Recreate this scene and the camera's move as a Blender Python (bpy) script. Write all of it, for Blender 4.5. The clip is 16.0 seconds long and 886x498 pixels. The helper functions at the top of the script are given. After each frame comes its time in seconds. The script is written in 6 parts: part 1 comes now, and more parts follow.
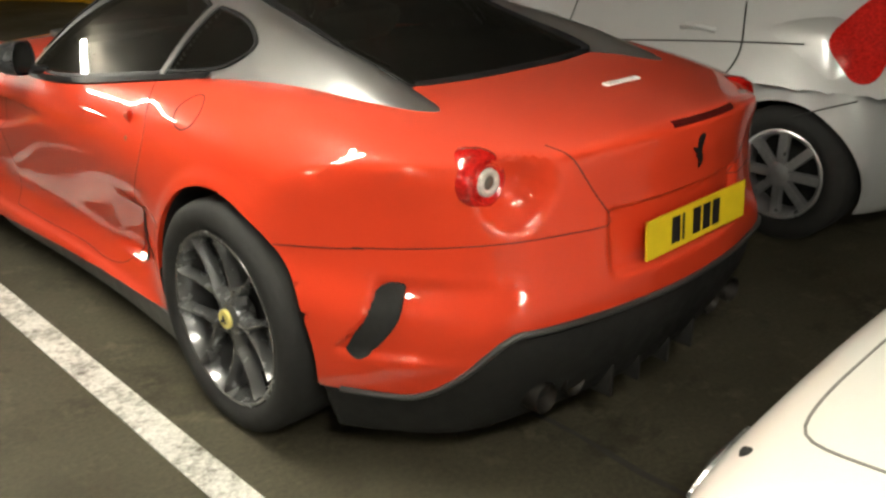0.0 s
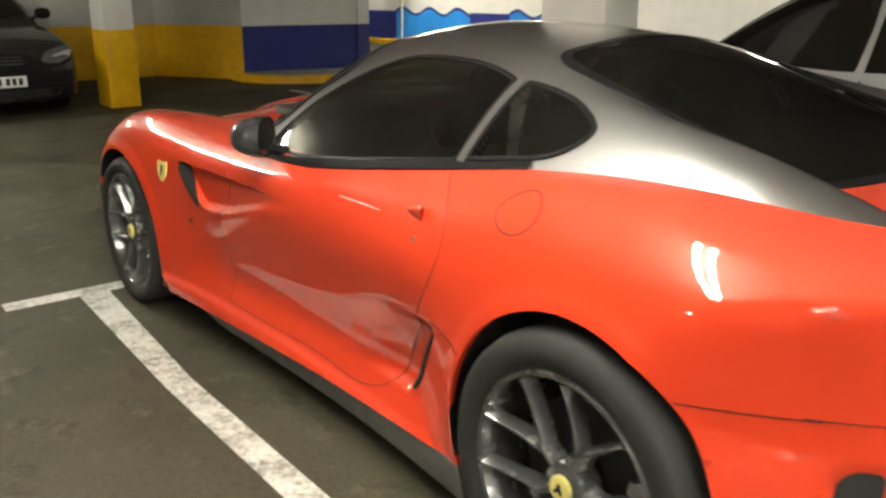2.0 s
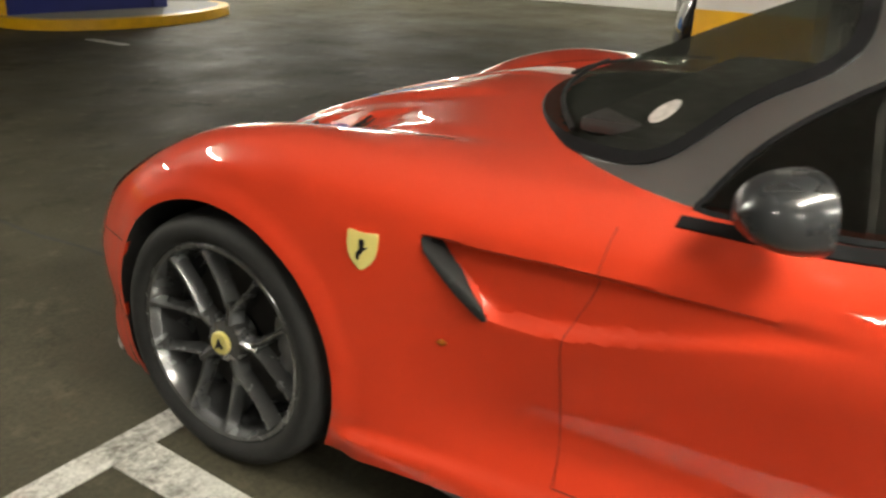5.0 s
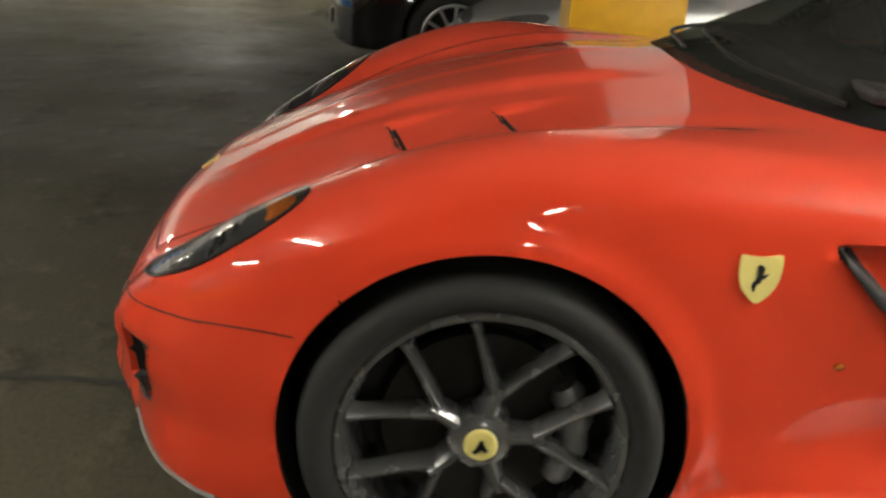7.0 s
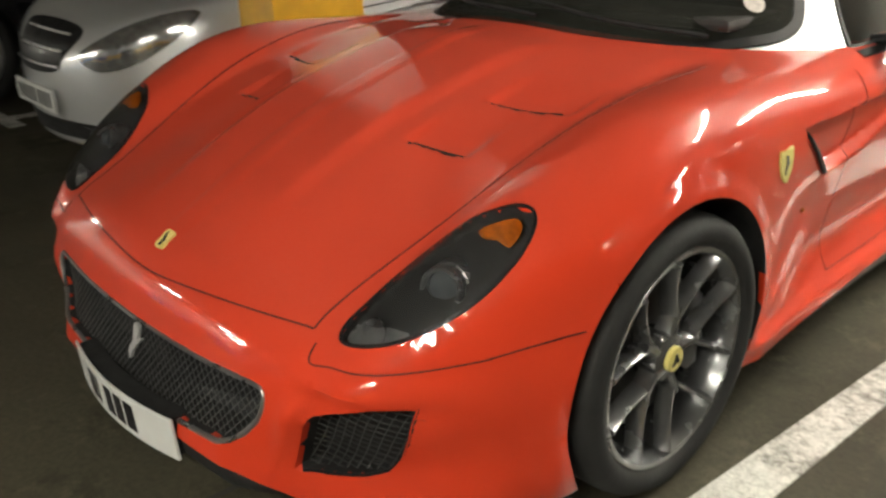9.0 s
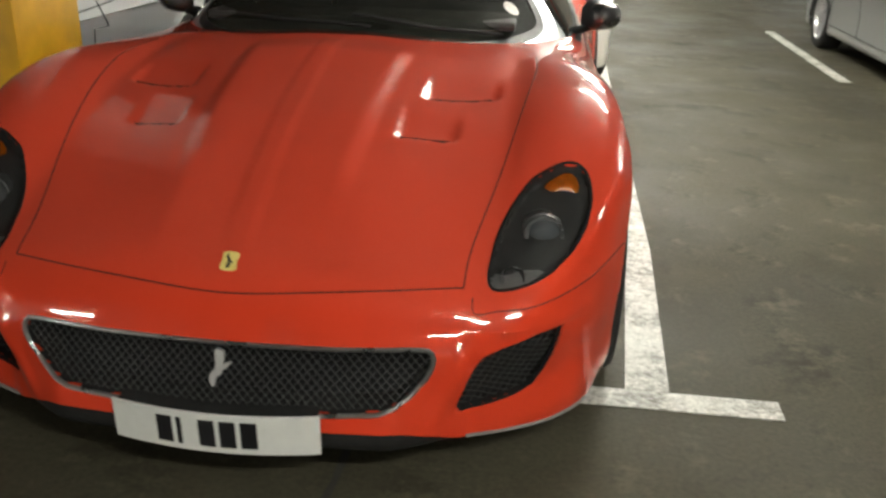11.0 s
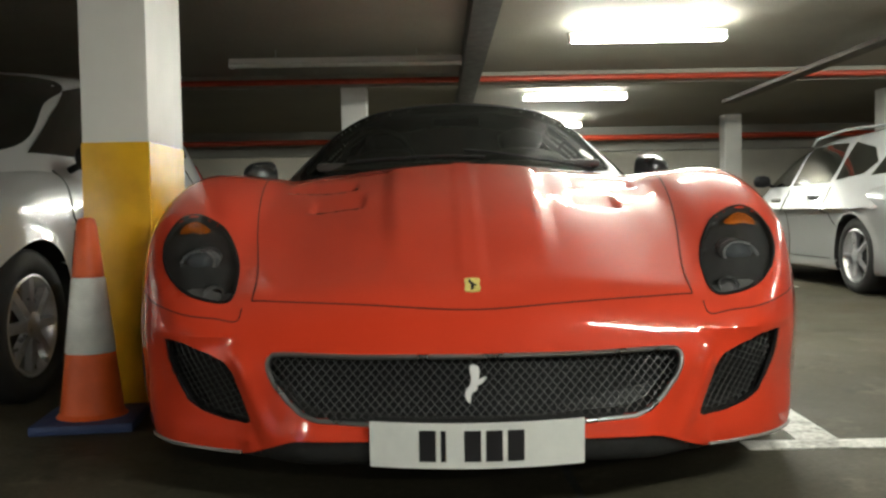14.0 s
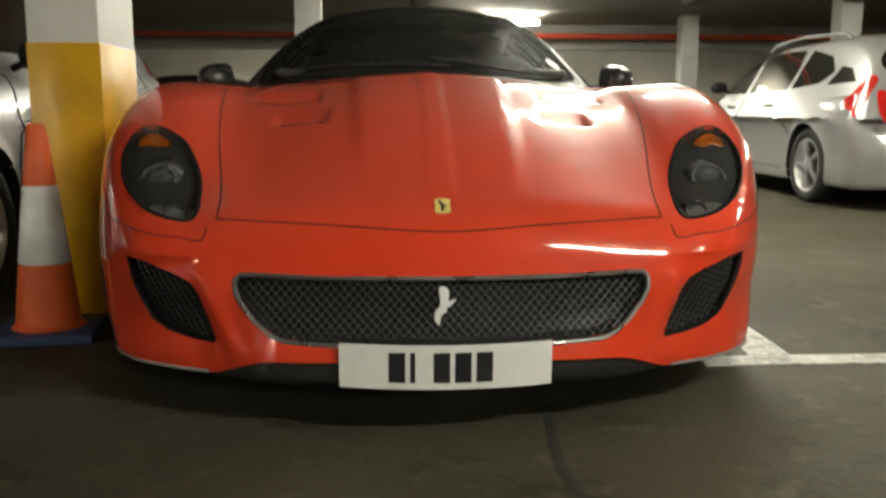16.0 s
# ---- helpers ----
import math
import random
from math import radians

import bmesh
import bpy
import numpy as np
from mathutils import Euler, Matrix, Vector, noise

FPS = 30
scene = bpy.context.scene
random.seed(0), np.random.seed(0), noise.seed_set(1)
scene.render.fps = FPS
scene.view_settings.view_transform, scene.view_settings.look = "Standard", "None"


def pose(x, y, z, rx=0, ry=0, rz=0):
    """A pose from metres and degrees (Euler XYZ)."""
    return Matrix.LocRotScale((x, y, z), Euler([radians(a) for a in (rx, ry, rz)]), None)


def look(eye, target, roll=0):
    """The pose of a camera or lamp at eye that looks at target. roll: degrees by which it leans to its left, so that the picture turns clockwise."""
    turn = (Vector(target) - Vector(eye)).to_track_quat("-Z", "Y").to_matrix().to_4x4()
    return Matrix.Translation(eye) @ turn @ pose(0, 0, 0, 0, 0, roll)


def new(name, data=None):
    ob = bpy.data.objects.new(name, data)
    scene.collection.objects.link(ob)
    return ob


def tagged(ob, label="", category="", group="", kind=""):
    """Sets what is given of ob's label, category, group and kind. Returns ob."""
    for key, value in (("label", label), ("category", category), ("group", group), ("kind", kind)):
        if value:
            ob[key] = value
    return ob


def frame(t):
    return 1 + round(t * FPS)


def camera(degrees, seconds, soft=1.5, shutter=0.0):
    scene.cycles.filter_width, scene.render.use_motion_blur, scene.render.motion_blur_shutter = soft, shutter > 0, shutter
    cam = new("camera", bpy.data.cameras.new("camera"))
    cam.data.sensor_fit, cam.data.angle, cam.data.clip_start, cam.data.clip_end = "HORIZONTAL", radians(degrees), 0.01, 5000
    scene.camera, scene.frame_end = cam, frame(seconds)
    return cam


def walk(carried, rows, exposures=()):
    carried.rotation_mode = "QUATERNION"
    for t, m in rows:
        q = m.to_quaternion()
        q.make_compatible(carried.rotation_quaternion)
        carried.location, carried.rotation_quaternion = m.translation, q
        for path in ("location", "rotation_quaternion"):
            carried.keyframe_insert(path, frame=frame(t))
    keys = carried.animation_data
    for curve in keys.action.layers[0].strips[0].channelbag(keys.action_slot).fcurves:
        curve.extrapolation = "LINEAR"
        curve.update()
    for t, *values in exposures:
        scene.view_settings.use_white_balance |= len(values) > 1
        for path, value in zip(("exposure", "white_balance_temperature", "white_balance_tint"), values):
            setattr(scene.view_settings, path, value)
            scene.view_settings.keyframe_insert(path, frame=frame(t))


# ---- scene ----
cam = camera(53.4, 16.0, 2.6, 0.35)
PATH = [
    (0, (-2.139, -3.506, 1.544), (-0.85, -2.177, 0.786), -0.2),
    (0.5, (-2.133, -3.507, 1.556), (-0.852, -2.164, 0.809), 0.1),
    (1, (-2.265, -3.319, 1.561), (-1.048, -1.897, 0.855), -1.3),
    (1.5, (-2.268, -2.987, 1.474), (-1.034, -1.534, 0.869), 0.6),
    (2, (-2.234, -2.566, 1.448), (-1.058, -1.059, 0.859), 0.1),
    (2.5, (-2.238, -2.209, 1.447), (-0.918, -0.809, 0.901), -0.6),
    (3, (-2.28, -1.821, 1.439), (-0.93, -0.468, 0.849), -0.6),
    (3.5, (-2.217, -1.455, 1.434), (-0.919, -0.053, 0.843), -0.5),
    (3.7, (-2.206, -1.322, 1.43), (-0.907, 0.072, 0.822), 0.2),
    (6, (-2.427, 0.745, 1.31), (-0.734, 1.394, 0.466), 2.0),
    (6.5, (-2.348, 1.108, 1.277), (-0.61, 1.564, 0.398), 3.69),
    (7, (-2.337, 1.515, 1.233), (-0.47, 1.452, 0.521), 4.19),
    (7.5, (-2.239, 1.842, 1.232), (-0.398, 1.68, 0.466), -0.47),
    (8, (-2.172, 2.27, 1.346), (-0.385, 1.691, 0.658), 0.58),
    (8.5, (-2.094, 2.645, 1.407), (-0.517, 1.678, 0.649), 0.81),
    (9, (-1.893, 2.937, 1.341), (-0.542, 1.681, 0.57), -0.93),
    (9.2, (-1.81, 3.041, 1.349), (-0.579, 1.681, 0.555), 0.07),
    (11.3, (-0.529, 4.106, 1.413), (-0.393, 2.23, 0.734), 0.0),
    (11.5, (-0.376, 4.154, 1.415), (-0.268, 2.246, 0.823), -1.4),
    (12, (-0.035, 4.178, 1.383), (-0.061, 2.249, 0.857), -1.3),
    (12.5, (0.134, 4.196, 1.205), (0.031, 2.24, 0.799), 1.2),
    (13, (0.12, 4.238, 0.909), (0.079, 2.266, 0.579), 0.7),
    (13.5, (0.076, 4.3, 0.76), (0.051, 2.304, 0.649), -0.8),
    (14, (0.08, 4.361, 0.741), (0.075, 2.362, 0.662), -1.0),
    (14.5, (0.088, 4.355, 0.734), (0.065, 2.358, 0.617), -0.5),
    (15, (0.092, 4.356, 0.739), (0.058, 2.36, 0.616), -0.6),
    (15.5, (0.088, 4.349, 0.732), (0.041, 2.353, 0.602), -0.9),
    (16, (0.128, 4.325, 0.803), (0.014, 2.353, 0.488), 0.1),
]
walk(cam, [(t, look(e, a, r)) for t, e, a, r in PATH],
     [(0.0, -0.12, 6700, 6), (2.0, 0.05, 6700, 6), (3.5, 0.1, 6700, 6), (6.0, 0.1, 6600, 7), (8.0, 0.2, 6500, 7), (9.2, 0.25, 6600, 7), (11.3, 0.0, 6300, 5), (13.0, 0.08, 6200, 3), (14.7, 0.2, 6350, 2), (15.4, 0.2, 6700, 2), (16.0, 0.2, 6700, 3)])

# ---- world and light ----
world = bpy.data.worlds.new("world")
scene.world = world
world.use_nodes = True
world.node_tree.nodes["Background"].inputs[0].default_value = (0.6, 0.65, 0.7, 1)
world.node_tree.nodes["Background"].inputs[1].default_value = 0.02
POWER = 190.0  # brightness of the fluorescent tubes

# ---- shape tools ----
class Curve:
    """A natural cubic spline through (x, y) pairs, straight beyond its ends."""

    def __init__(self, *pairs):
        self.x = np.array([p[0] for p in pairs], float)
        self.y = np.array([p[1] for p in pairs], float)
        if self.x[0] > self.x[-1]:
            self.x, self.y = self.x[::-1].copy(), self.y[::-1].copy()
        n, h = len(self.x), np.diff(self.x)
        a, b = np.eye(n), np.zeros(n)
        for i in range(1, n - 1):
            a[i, i - 1:i + 2] = h[i - 1], 2 * (h[i - 1] + h[i]), h[i]
            b[i] = 3 * ((self.y[i + 1] - self.y[i]) / h[i] - (self.y[i] - self.y[i - 1]) / h[i - 1])
        self.c = np.linalg.solve(a, b)
        self.h = h

    def __call__(self, q):
        q = np.asarray(q, float)
        qc = np.clip(q, self.x[0], self.x[-1])
        i = np.clip(np.searchsorted(self.x, qc, side="right") - 1, 0, len(self.h) - 1)
        h, d = self.h[i], qc - self.x[i]
        slope = (self.y[i + 1] - self.y[i]) / h - h * (2 * self.c[i] + self.c[i + 1]) / 3
        v = self.y[i] + d * (slope + d * (self.c[i] + d * (self.c[i + 1] - self.c[i]) / (3 * h)))
        s0 = (self.y[1] - self.y[0]) / self.h[0] - self.h[0] * (2 * self.c[0] + self.c[1]) / 3
        s1 = (self.y[-1] - self.y[-2]) / self.h[-1] + self.h[-1] * (self.c[-2] + 2 * self.c[-1]) / 3
        return v + np.minimum(q - self.x[0], 0) * s0 + np.maximum(q - self.x[-1], 0) * s1


class Crossed:
    """Height curves along y at several distances from the middle line, joined smoothly across."""

    def __init__(self, across, curves):
        self.curves = curves
        mirrored = [-v for v in across[:0:-1]] + list(across)
        n = len(across)
        self.basis = []
        for k in range(n):
            vals = [1.0 if abs(abs(v) - across[k]) < 1e-9 else 0.0 for v in mirrored]
            self.basis.append(Curve(*zip(mirrored, vals)))

    def __call__(self, a, y):
        return sum(b(a) * c(y) for b, c in zip(self.basis, self.curves))


def smax(a, b, k):
    h = np.clip(0.5 + 0.5 * (a - b) / k, 0, 1)
    return b + (a - b) * h + k * h * (1 - h)


def smin(a, b, k):
    return -smax(-a, -b, k)


def step(q, a, b):
    s = np.clip((q - a) / (b - a), 0, 1)
    return s * s * (3 - 2 * s)


def gradient(f, p, e=1e-3):
    g = np.empty_like(p)
    for k in range(3):
        d = np.zeros(3)
        d[k] = e
        g[:, k] = (f(p + d) - f(p - d)) / (2 * e)
    return g


def pull(f, p, times=4, most=0.02):
    for _ in range(times):
        g = gradient(f, p)
        step_ = f(p)[:, None] * g / np.maximum((g * g).sum(1), 1e-6)[:, None]
        length = np.linalg.norm(step_, axis=1, keepdims=True)
        p = p - step_ * np.minimum(1, most / np.maximum(length, 1e-9))
    return p


def net(skin, cut, lo, hi, h):
    """A quad mesh of the surface of skin < 0 with the hollows cut < 0 taken out; symmetric about x = 0. Returns points and faces."""
    ny, nz = int((hi[1] - lo[1]) / h) + 2, int((hi[2] - lo[2]) / h) + 2
    nx = int(hi[0] / h) + 2
    xs = (np.arange(nx) + 0.5) * h
    ys, zs = lo[1] + np.arange(ny) * h, lo[2] + np.arange(nz) * h
    whole = (lambda p: np.maximum(skin(p), -cut(p))) if cut else skin
    field = np.empty((nx, ny, nz))
    for i, x in enumerate(xs):
        yy, zz = np.meshgrid(ys, zs, indexing="ij")
        field[i] = whole(np.stack([np.full(yy.size, x), yy.ravel(), zz.ravel()], 1)).reshape(ny, nz)
    field = np.concatenate([field[::-1], field], 0)
    xs = np.concatenate([-xs[::-1], xs])
    nx = len(xs)
    inside = field < 0
    c = inside[:-1, :-1, :-1].astype(int)
    total = np.zeros_like(c)
    for dx in (0, 1):
        for dy in (0, 1):
            for dz in (0, 1):
                total += inside[dx:nx - 1 + dx, dy:ny - 1 + dy, dz:nz - 1 + dz]
    active = (total > 0) & (total < 8)
    index = np.full(active.shape, -1)
    cells = np.argwhere(active)
    index[active] = np.arange(len(cells))
    # start at the mean of the crossings on the cell's edges
    corner = np.array([(i, j, k) for i in (0, 1) for j in (0, 1) for k in (0, 1)])
    vals = np.stack([field[tuple((cells + q).T)] for q in corner], 1)
    acc, cnt = np.zeros((len(cells), 3)), np.zeros(len(cells))
    for m in range(8):
        for n in range(m + 1, 8):
            if np.abs(corner[m] - corner[n]).sum() != 1:
                continue
            va, vb = vals[:, m], vals[:, n]
            cross = (va < 0) != (vb < 0)
            t = np.where(cross, va / np.where(cross, va - vb, 1), 0)
            acc += np.where(cross[:, None], corner[m] + t[:, None] * (corner[n] - corner[m]), 0)
            cnt += cross
    pts = np.stack([xs[cells[:, 0]], ys[cells[:, 1]], zs[cells[:, 2]]], 1) + acc / cnt[:, None] * h
    middle = np.abs(pts[:, 0]) < 1e-6
    if cut:
        s, q = skin(pts), -cut(pts)
        edge = (np.abs(s) < 1.0 * h) & (np.abs(q) < 1.0 * h)
        pts[~edge] = pull(whole, pts[~edge], 4, h * 0.5)
        e = pts[edge]
        for _ in range(6):
            e = pull(skin, e, 1, h * 0.5)
            e = pull(cut, e, 1, h * 0.5)
        pts[edge] = e
    else:
        pts = pull(whole, pts, 4, h * 0.5)
    pts[middle, 0] = 0
    faces = []
    for axis in range(3):
        sl = [slice(None)] * 3
        a, b = list(sl), list(sl)
        a[axis], b[axis] = slice(0, -1), slice(1, None)
        ia, ib = inside[tuple(a)], inside[tuple(b)]
        o1, o2 = [(1, 2), (2, 0), (0, 1)][axis]
        e = np.argwhere(ia != ib)
        ok = (e[:, o1] > 0) & (e[:, o2] > 0) & (e[:, o1] < field.shape[o1] - 1) & (e[:, o2] < field.shape[o2] - 1)
        e = e[ok]
        flip = ~ia[tuple(e.T)]
        quad = []
        for d1, d2 in ((-1, -1), (0, -1), (0, 0), (-1, 0)):
            q = e.copy()
            q[:, o1] += d1
            q[:, o2] += d2
            quad.append(index[tuple(q.T)])
        quad = np.stack(quad, 1)
        quad[flip] = quad[flip][:, ::-1]
        faces.append(quad)
    return pts, np.concatenate(faces, 0)


def mesh_from(name, pts, faces, smooth=True, sharp=None):
    me = bpy.data.meshes.new(name)
    me.from_pydata([tuple(p) for p in pts], [], [tuple(int(i) for i in f) for f in faces])
    me.validate()
    if smooth:
        me.shade_smooth()
        if sharp:
            me.set_sharp_from_angle(angle=radians(sharp))
    return me


AXES = {"side_l": ((0, 1, 2), (1, 0, 0), -1.6), "side_r": ((0, 1, 2), (-1, 0, 0), 1.6), "top": ((2, 0, 1), (0, 0, -1), 1.8),
        "front": ((1, 0, 2), (0, -1, 0), 2.8), "rear": ((1, 0, 2), (0, 1, 0), -2.8)}


def cast(f, uv, axis, reach=2.6, n=160):
    """Where rays from outside, along an axis, first meet f = 0. Returns points and outward normals."""
    order, way, start = AXES[axis]
    uv = np.asarray(uv, float)
    p = np.empty((len(uv), 3))
    p[:, order[0]], p[:, order[1]], p[:, order[2]] = start, uv[:, 0], uv[:, 1]
    way = np.array(way, float)
    lo = np.zeros(len(uv))
    hi = np.full(len(uv), np.nan)
    dt = reach / n
    for i in range(n):
        t = (i + 1) * dt
        v = f(p + way * t)
        new_hit = np.isnan(hi) & (v < 0)
        hi[new_hit] = t
        lo[new_hit] = t - dt
    hi = np.where(np.isnan(hi), reach, hi)
    for _ in range(22):
        mid = (lo + hi) / 2
        neg = f(p + way * mid[:, None]) < 0
        hi = np.where(neg, mid, hi)
        lo = np.where(neg, lo, mid)
    q = p + way * hi[:, None]
    g = gradient(f, q)
    return q, g / np.linalg.norm(g, axis=1, keepdims=True)


def closed(points, n=96, round_=True):
    """A closed outline through some points, smooth or straight, resampled to n points."""
    pts = np.array(points, float)
    m = len(pts)
    if round_:
        dense = []
        for i in range(m):
            p0, p1, p2, p3 = pts[i - 1], pts[i], pts[(i + 1) % m], pts[(i + 2) % m]
            for t in np.linspace(0, 1, 24, endpoint=False):
                dense.append(0.5 * (2 * p1 + (p2 - p0) * t + (2 * p0 - 5 * p1 + 4 * p2 - p3) * t * t + (3 * p1 - p0 - 3 * p2 + p3) * t ** 3))
        dense = np.array(dense)
    else:
        dense = np.concatenate([np.linspace(pts[i], pts[(i + 1) % m], 24, endpoint=False) for i in range(m)])
    loop = np.vstack([dense, dense[:1]])
    s = np.concatenate([[0], np.cumsum(np.linalg.norm(np.diff(loop, axis=0), axis=1))])
    q = np.linspace(0, s[-1], n, endpoint=False)
    return np.stack([np.interp(q, s, loop[:, k]) for k in (0, 1)], 1)


def open_line(points, n=60, round_=True):
    pts = np.array(points, float)
    s = np.concatenate([[0], np.cumsum(np.linalg.norm(np.diff(pts, axis=0), axis=1))])
    q = np.linspace(0, s[-1], n)
    if round_ and len(pts) > 2:
        return np.stack([Curve(*zip(s, pts[:, k]))(q) for k in (0, 1)], 1)
    return np.stack([np.interp(q, s, pts[:, k]) for k in (0, 1)], 1)


def cover(f, outline, axis, proud=0.003, skirt=0.02, rings=10, centre=None, dome=0.0):
    """A panel that follows the surface f inside an outline, with edges that turn in. Returns points and faces."""
    mid = outline.mean(0) if centre is None else np.array(centre, float)
    n = len(outline)
    uv = [mid + (outline - mid) * r for r in np.linspace(1, 0, rings + 1)[:-1]]
    uv = np.concatenate(uv + [mid[None]])
    p, nrm = cast(f, uv, axis)
    lift = np.concatenate([np.full(n, 1 - r ** 2) for r in np.linspace(1, 0, rings + 1)[:-1]] + [[1.0]])
    top = p + nrm * (proud + dome * lift)[:, None]
    low = p[:n] - nrm[:n] * skirt
    pts = np.concatenate([top, low])
    faces = []
    base = len(top)
    for k in range(rings - 1):
        for i in range(n):
            j = (i + 1) % n
            faces.append((k * n + i, k * n + j, (k + 1) * n + j, (k + 1) * n + i))
    for i in range(n):
        j = (i + 1) % n
        faces.append(((rings - 1) * n + i, (rings - 1) * n + j, len(top) - 1))
        faces.append((base + i, base + j, j, i))
    # turn outward
    f0 = faces[0]
    nf = np.cross(pts[f0[1]] - pts[f0[0]], pts[f0[2]] - pts[f0[0]])
    if nf @ nrm[0] < 0:
        faces = [t[::-1] for t in faces]
    return pts, faces


def ribbon(f, line, axis, width=0.006, proud=0.001, loop=False, thick=0.004):
    """A narrow strip that lies along a line on the surface f."""
    p, nrm = cast(f, line, axis)
    t = np.roll(p, -1, 0) - np.roll(p, 1, 0)
    if not loop:
        t[0], t[-1] = p[1] - p[0], p[-1] - p[-2]
    t /= np.maximum(np.linalg.norm(t, axis=1, keepdims=True), 1e-9)
    s = np.cross(t, nrm)
    w = width / 2
    rows = [p - s * w - nrm * thick, p - s * w + nrm * proud, p + s * w + nrm * proud, p + s * w - nrm * thick]
    n = len(p)
    pts = np.concatenate(rows)
    faces = []
    for i in range(n if loop else n - 1):
        j = (i + 1) % n
        for r in range(3):
            faces.append((r * n + i, (r + 1) * n + i, (r + 1) * n + j, r * n + j))
    f0 = faces[1]
    if np.cross(pts[f0[1]] - pts[f0[0]], pts[f0[2]] - pts[f0[0]]) @ nrm[0] < 0:
        faces = [q[::-1] for q in faces]
    return pts, faces


def tube_points(path, r, sides=8, close=False):
    path = [Vector(p) for p in path]
    n = len(path)
    pts, faces = [], []
    for i, p in enumerate(path):
        a = path[(i - 1) % n] if close or i else path[0]
        b = path[(i + 1) % n] if close or i < n - 1 else path[-1]
        t = (b - a).normalized()
        u = t.orthogonal().normalized() if i == 0 else (prev - prev.dot(t) * t).normalized()
        prev = u
        v = t.cross(u)
        rr = r[i] if isinstance(r, (list, tuple)) else r
        for k in range(sides):
            an = 2 * math.pi * k / sides
            pts.append(p + (u * math.cos(an) + v * math.sin(an)) * rr)
    for i in range(n if close else n - 1):
        j = (i + 1) % n
        for k in range(sides):
            m = (k + 1) % sides
            faces.append((i * sides + k, i * sides + m, j * sides + m, j * sides + k))
    if not close:
        faces.append(tuple(range(sides))[::-1])
        faces.append(tuple((n - 1) * sides + k for k in range(sides)))
    return [tuple(p) for p in pts], faces


def lathe(profile, n=64, axis="x"):
    """A turned body: profile of (along, radius) pairs round an axis."""
    pts, faces = [], []
    for s, r in profile:
        for k in range(n):
            an = 2 * math.pi * k / n
            c, d = r * math.cos(an), r * math.sin(an)
            pts.append({"x": (s, c, d), "y": (d, s, c), "z": (c, d, s)}[axis])
    m = len(profile)
    for i in range(m - 1):
        for k in range(n):
            q = (k + 1) % n
            faces.append((i * n + k, i * n + q, (i + 1) * n + q, (i + 1) * n + k))
    return pts, faces


def join(*parts):
    pts, faces = [], []
    for p, f in parts:
        o = len(pts)
        pts += [tuple(q) for q in p]
        faces += [tuple(int(i) + o for i in t) for t in f]
    return pts, faces


def moved(pf, m):
    return [tuple(m @ Vector(p)) for p in pf[0]], pf[1]


def box(x0, y0, z0, x1, y1, z1):
    p = [(x, y, z) for x in (x0, x1) for y in (y0, y1) for z in (z0, z1)]
    return p, [(0, 1, 3, 2), (4, 6, 7, 5), (0, 4, 5, 1), (2, 3, 7, 6), (0, 2, 6, 4), (1, 5, 7, 3)]


def piece(name, pf, material, parent=None, label="", smooth=True, sharp=40, bevel=0.0, at=None):
    """One mesh object, alone or under a thing."""
    me = mesh_from(name, pf[0], pf[1], smooth, sharp)
    if bevel:
        bm = bmesh.new()
        bm.from_mesh(me)
        bmesh.ops.remove_doubles(bm, verts=bm.verts, dist=1e-5)
        bmesh.ops.bevel(bm, geom=bm.edges, offset=bevel, segments=2, profile=0.6, affect="EDGES", clamp_overlap=True)
        bm.to_mesh(me)
        bm.free()
        me.shade_smooth()
        me.set_sharp_from_angle(angle=radians(sharp or 40))
    me.materials.append(material)
    ob = new(name, me)
    if at is not None:
        ob.matrix_basis = at
    if parent:
        ob.parent = parent
    if label:
        ob["label"] = label
    return ob


def thing(name, label, category, group="", kind="", m=None):
    ob = new(name)
    ob.empty_display_size = 0.2
    if m is not None:
        ob.matrix_basis = m
    return tagged(ob, label, category, group, kind)

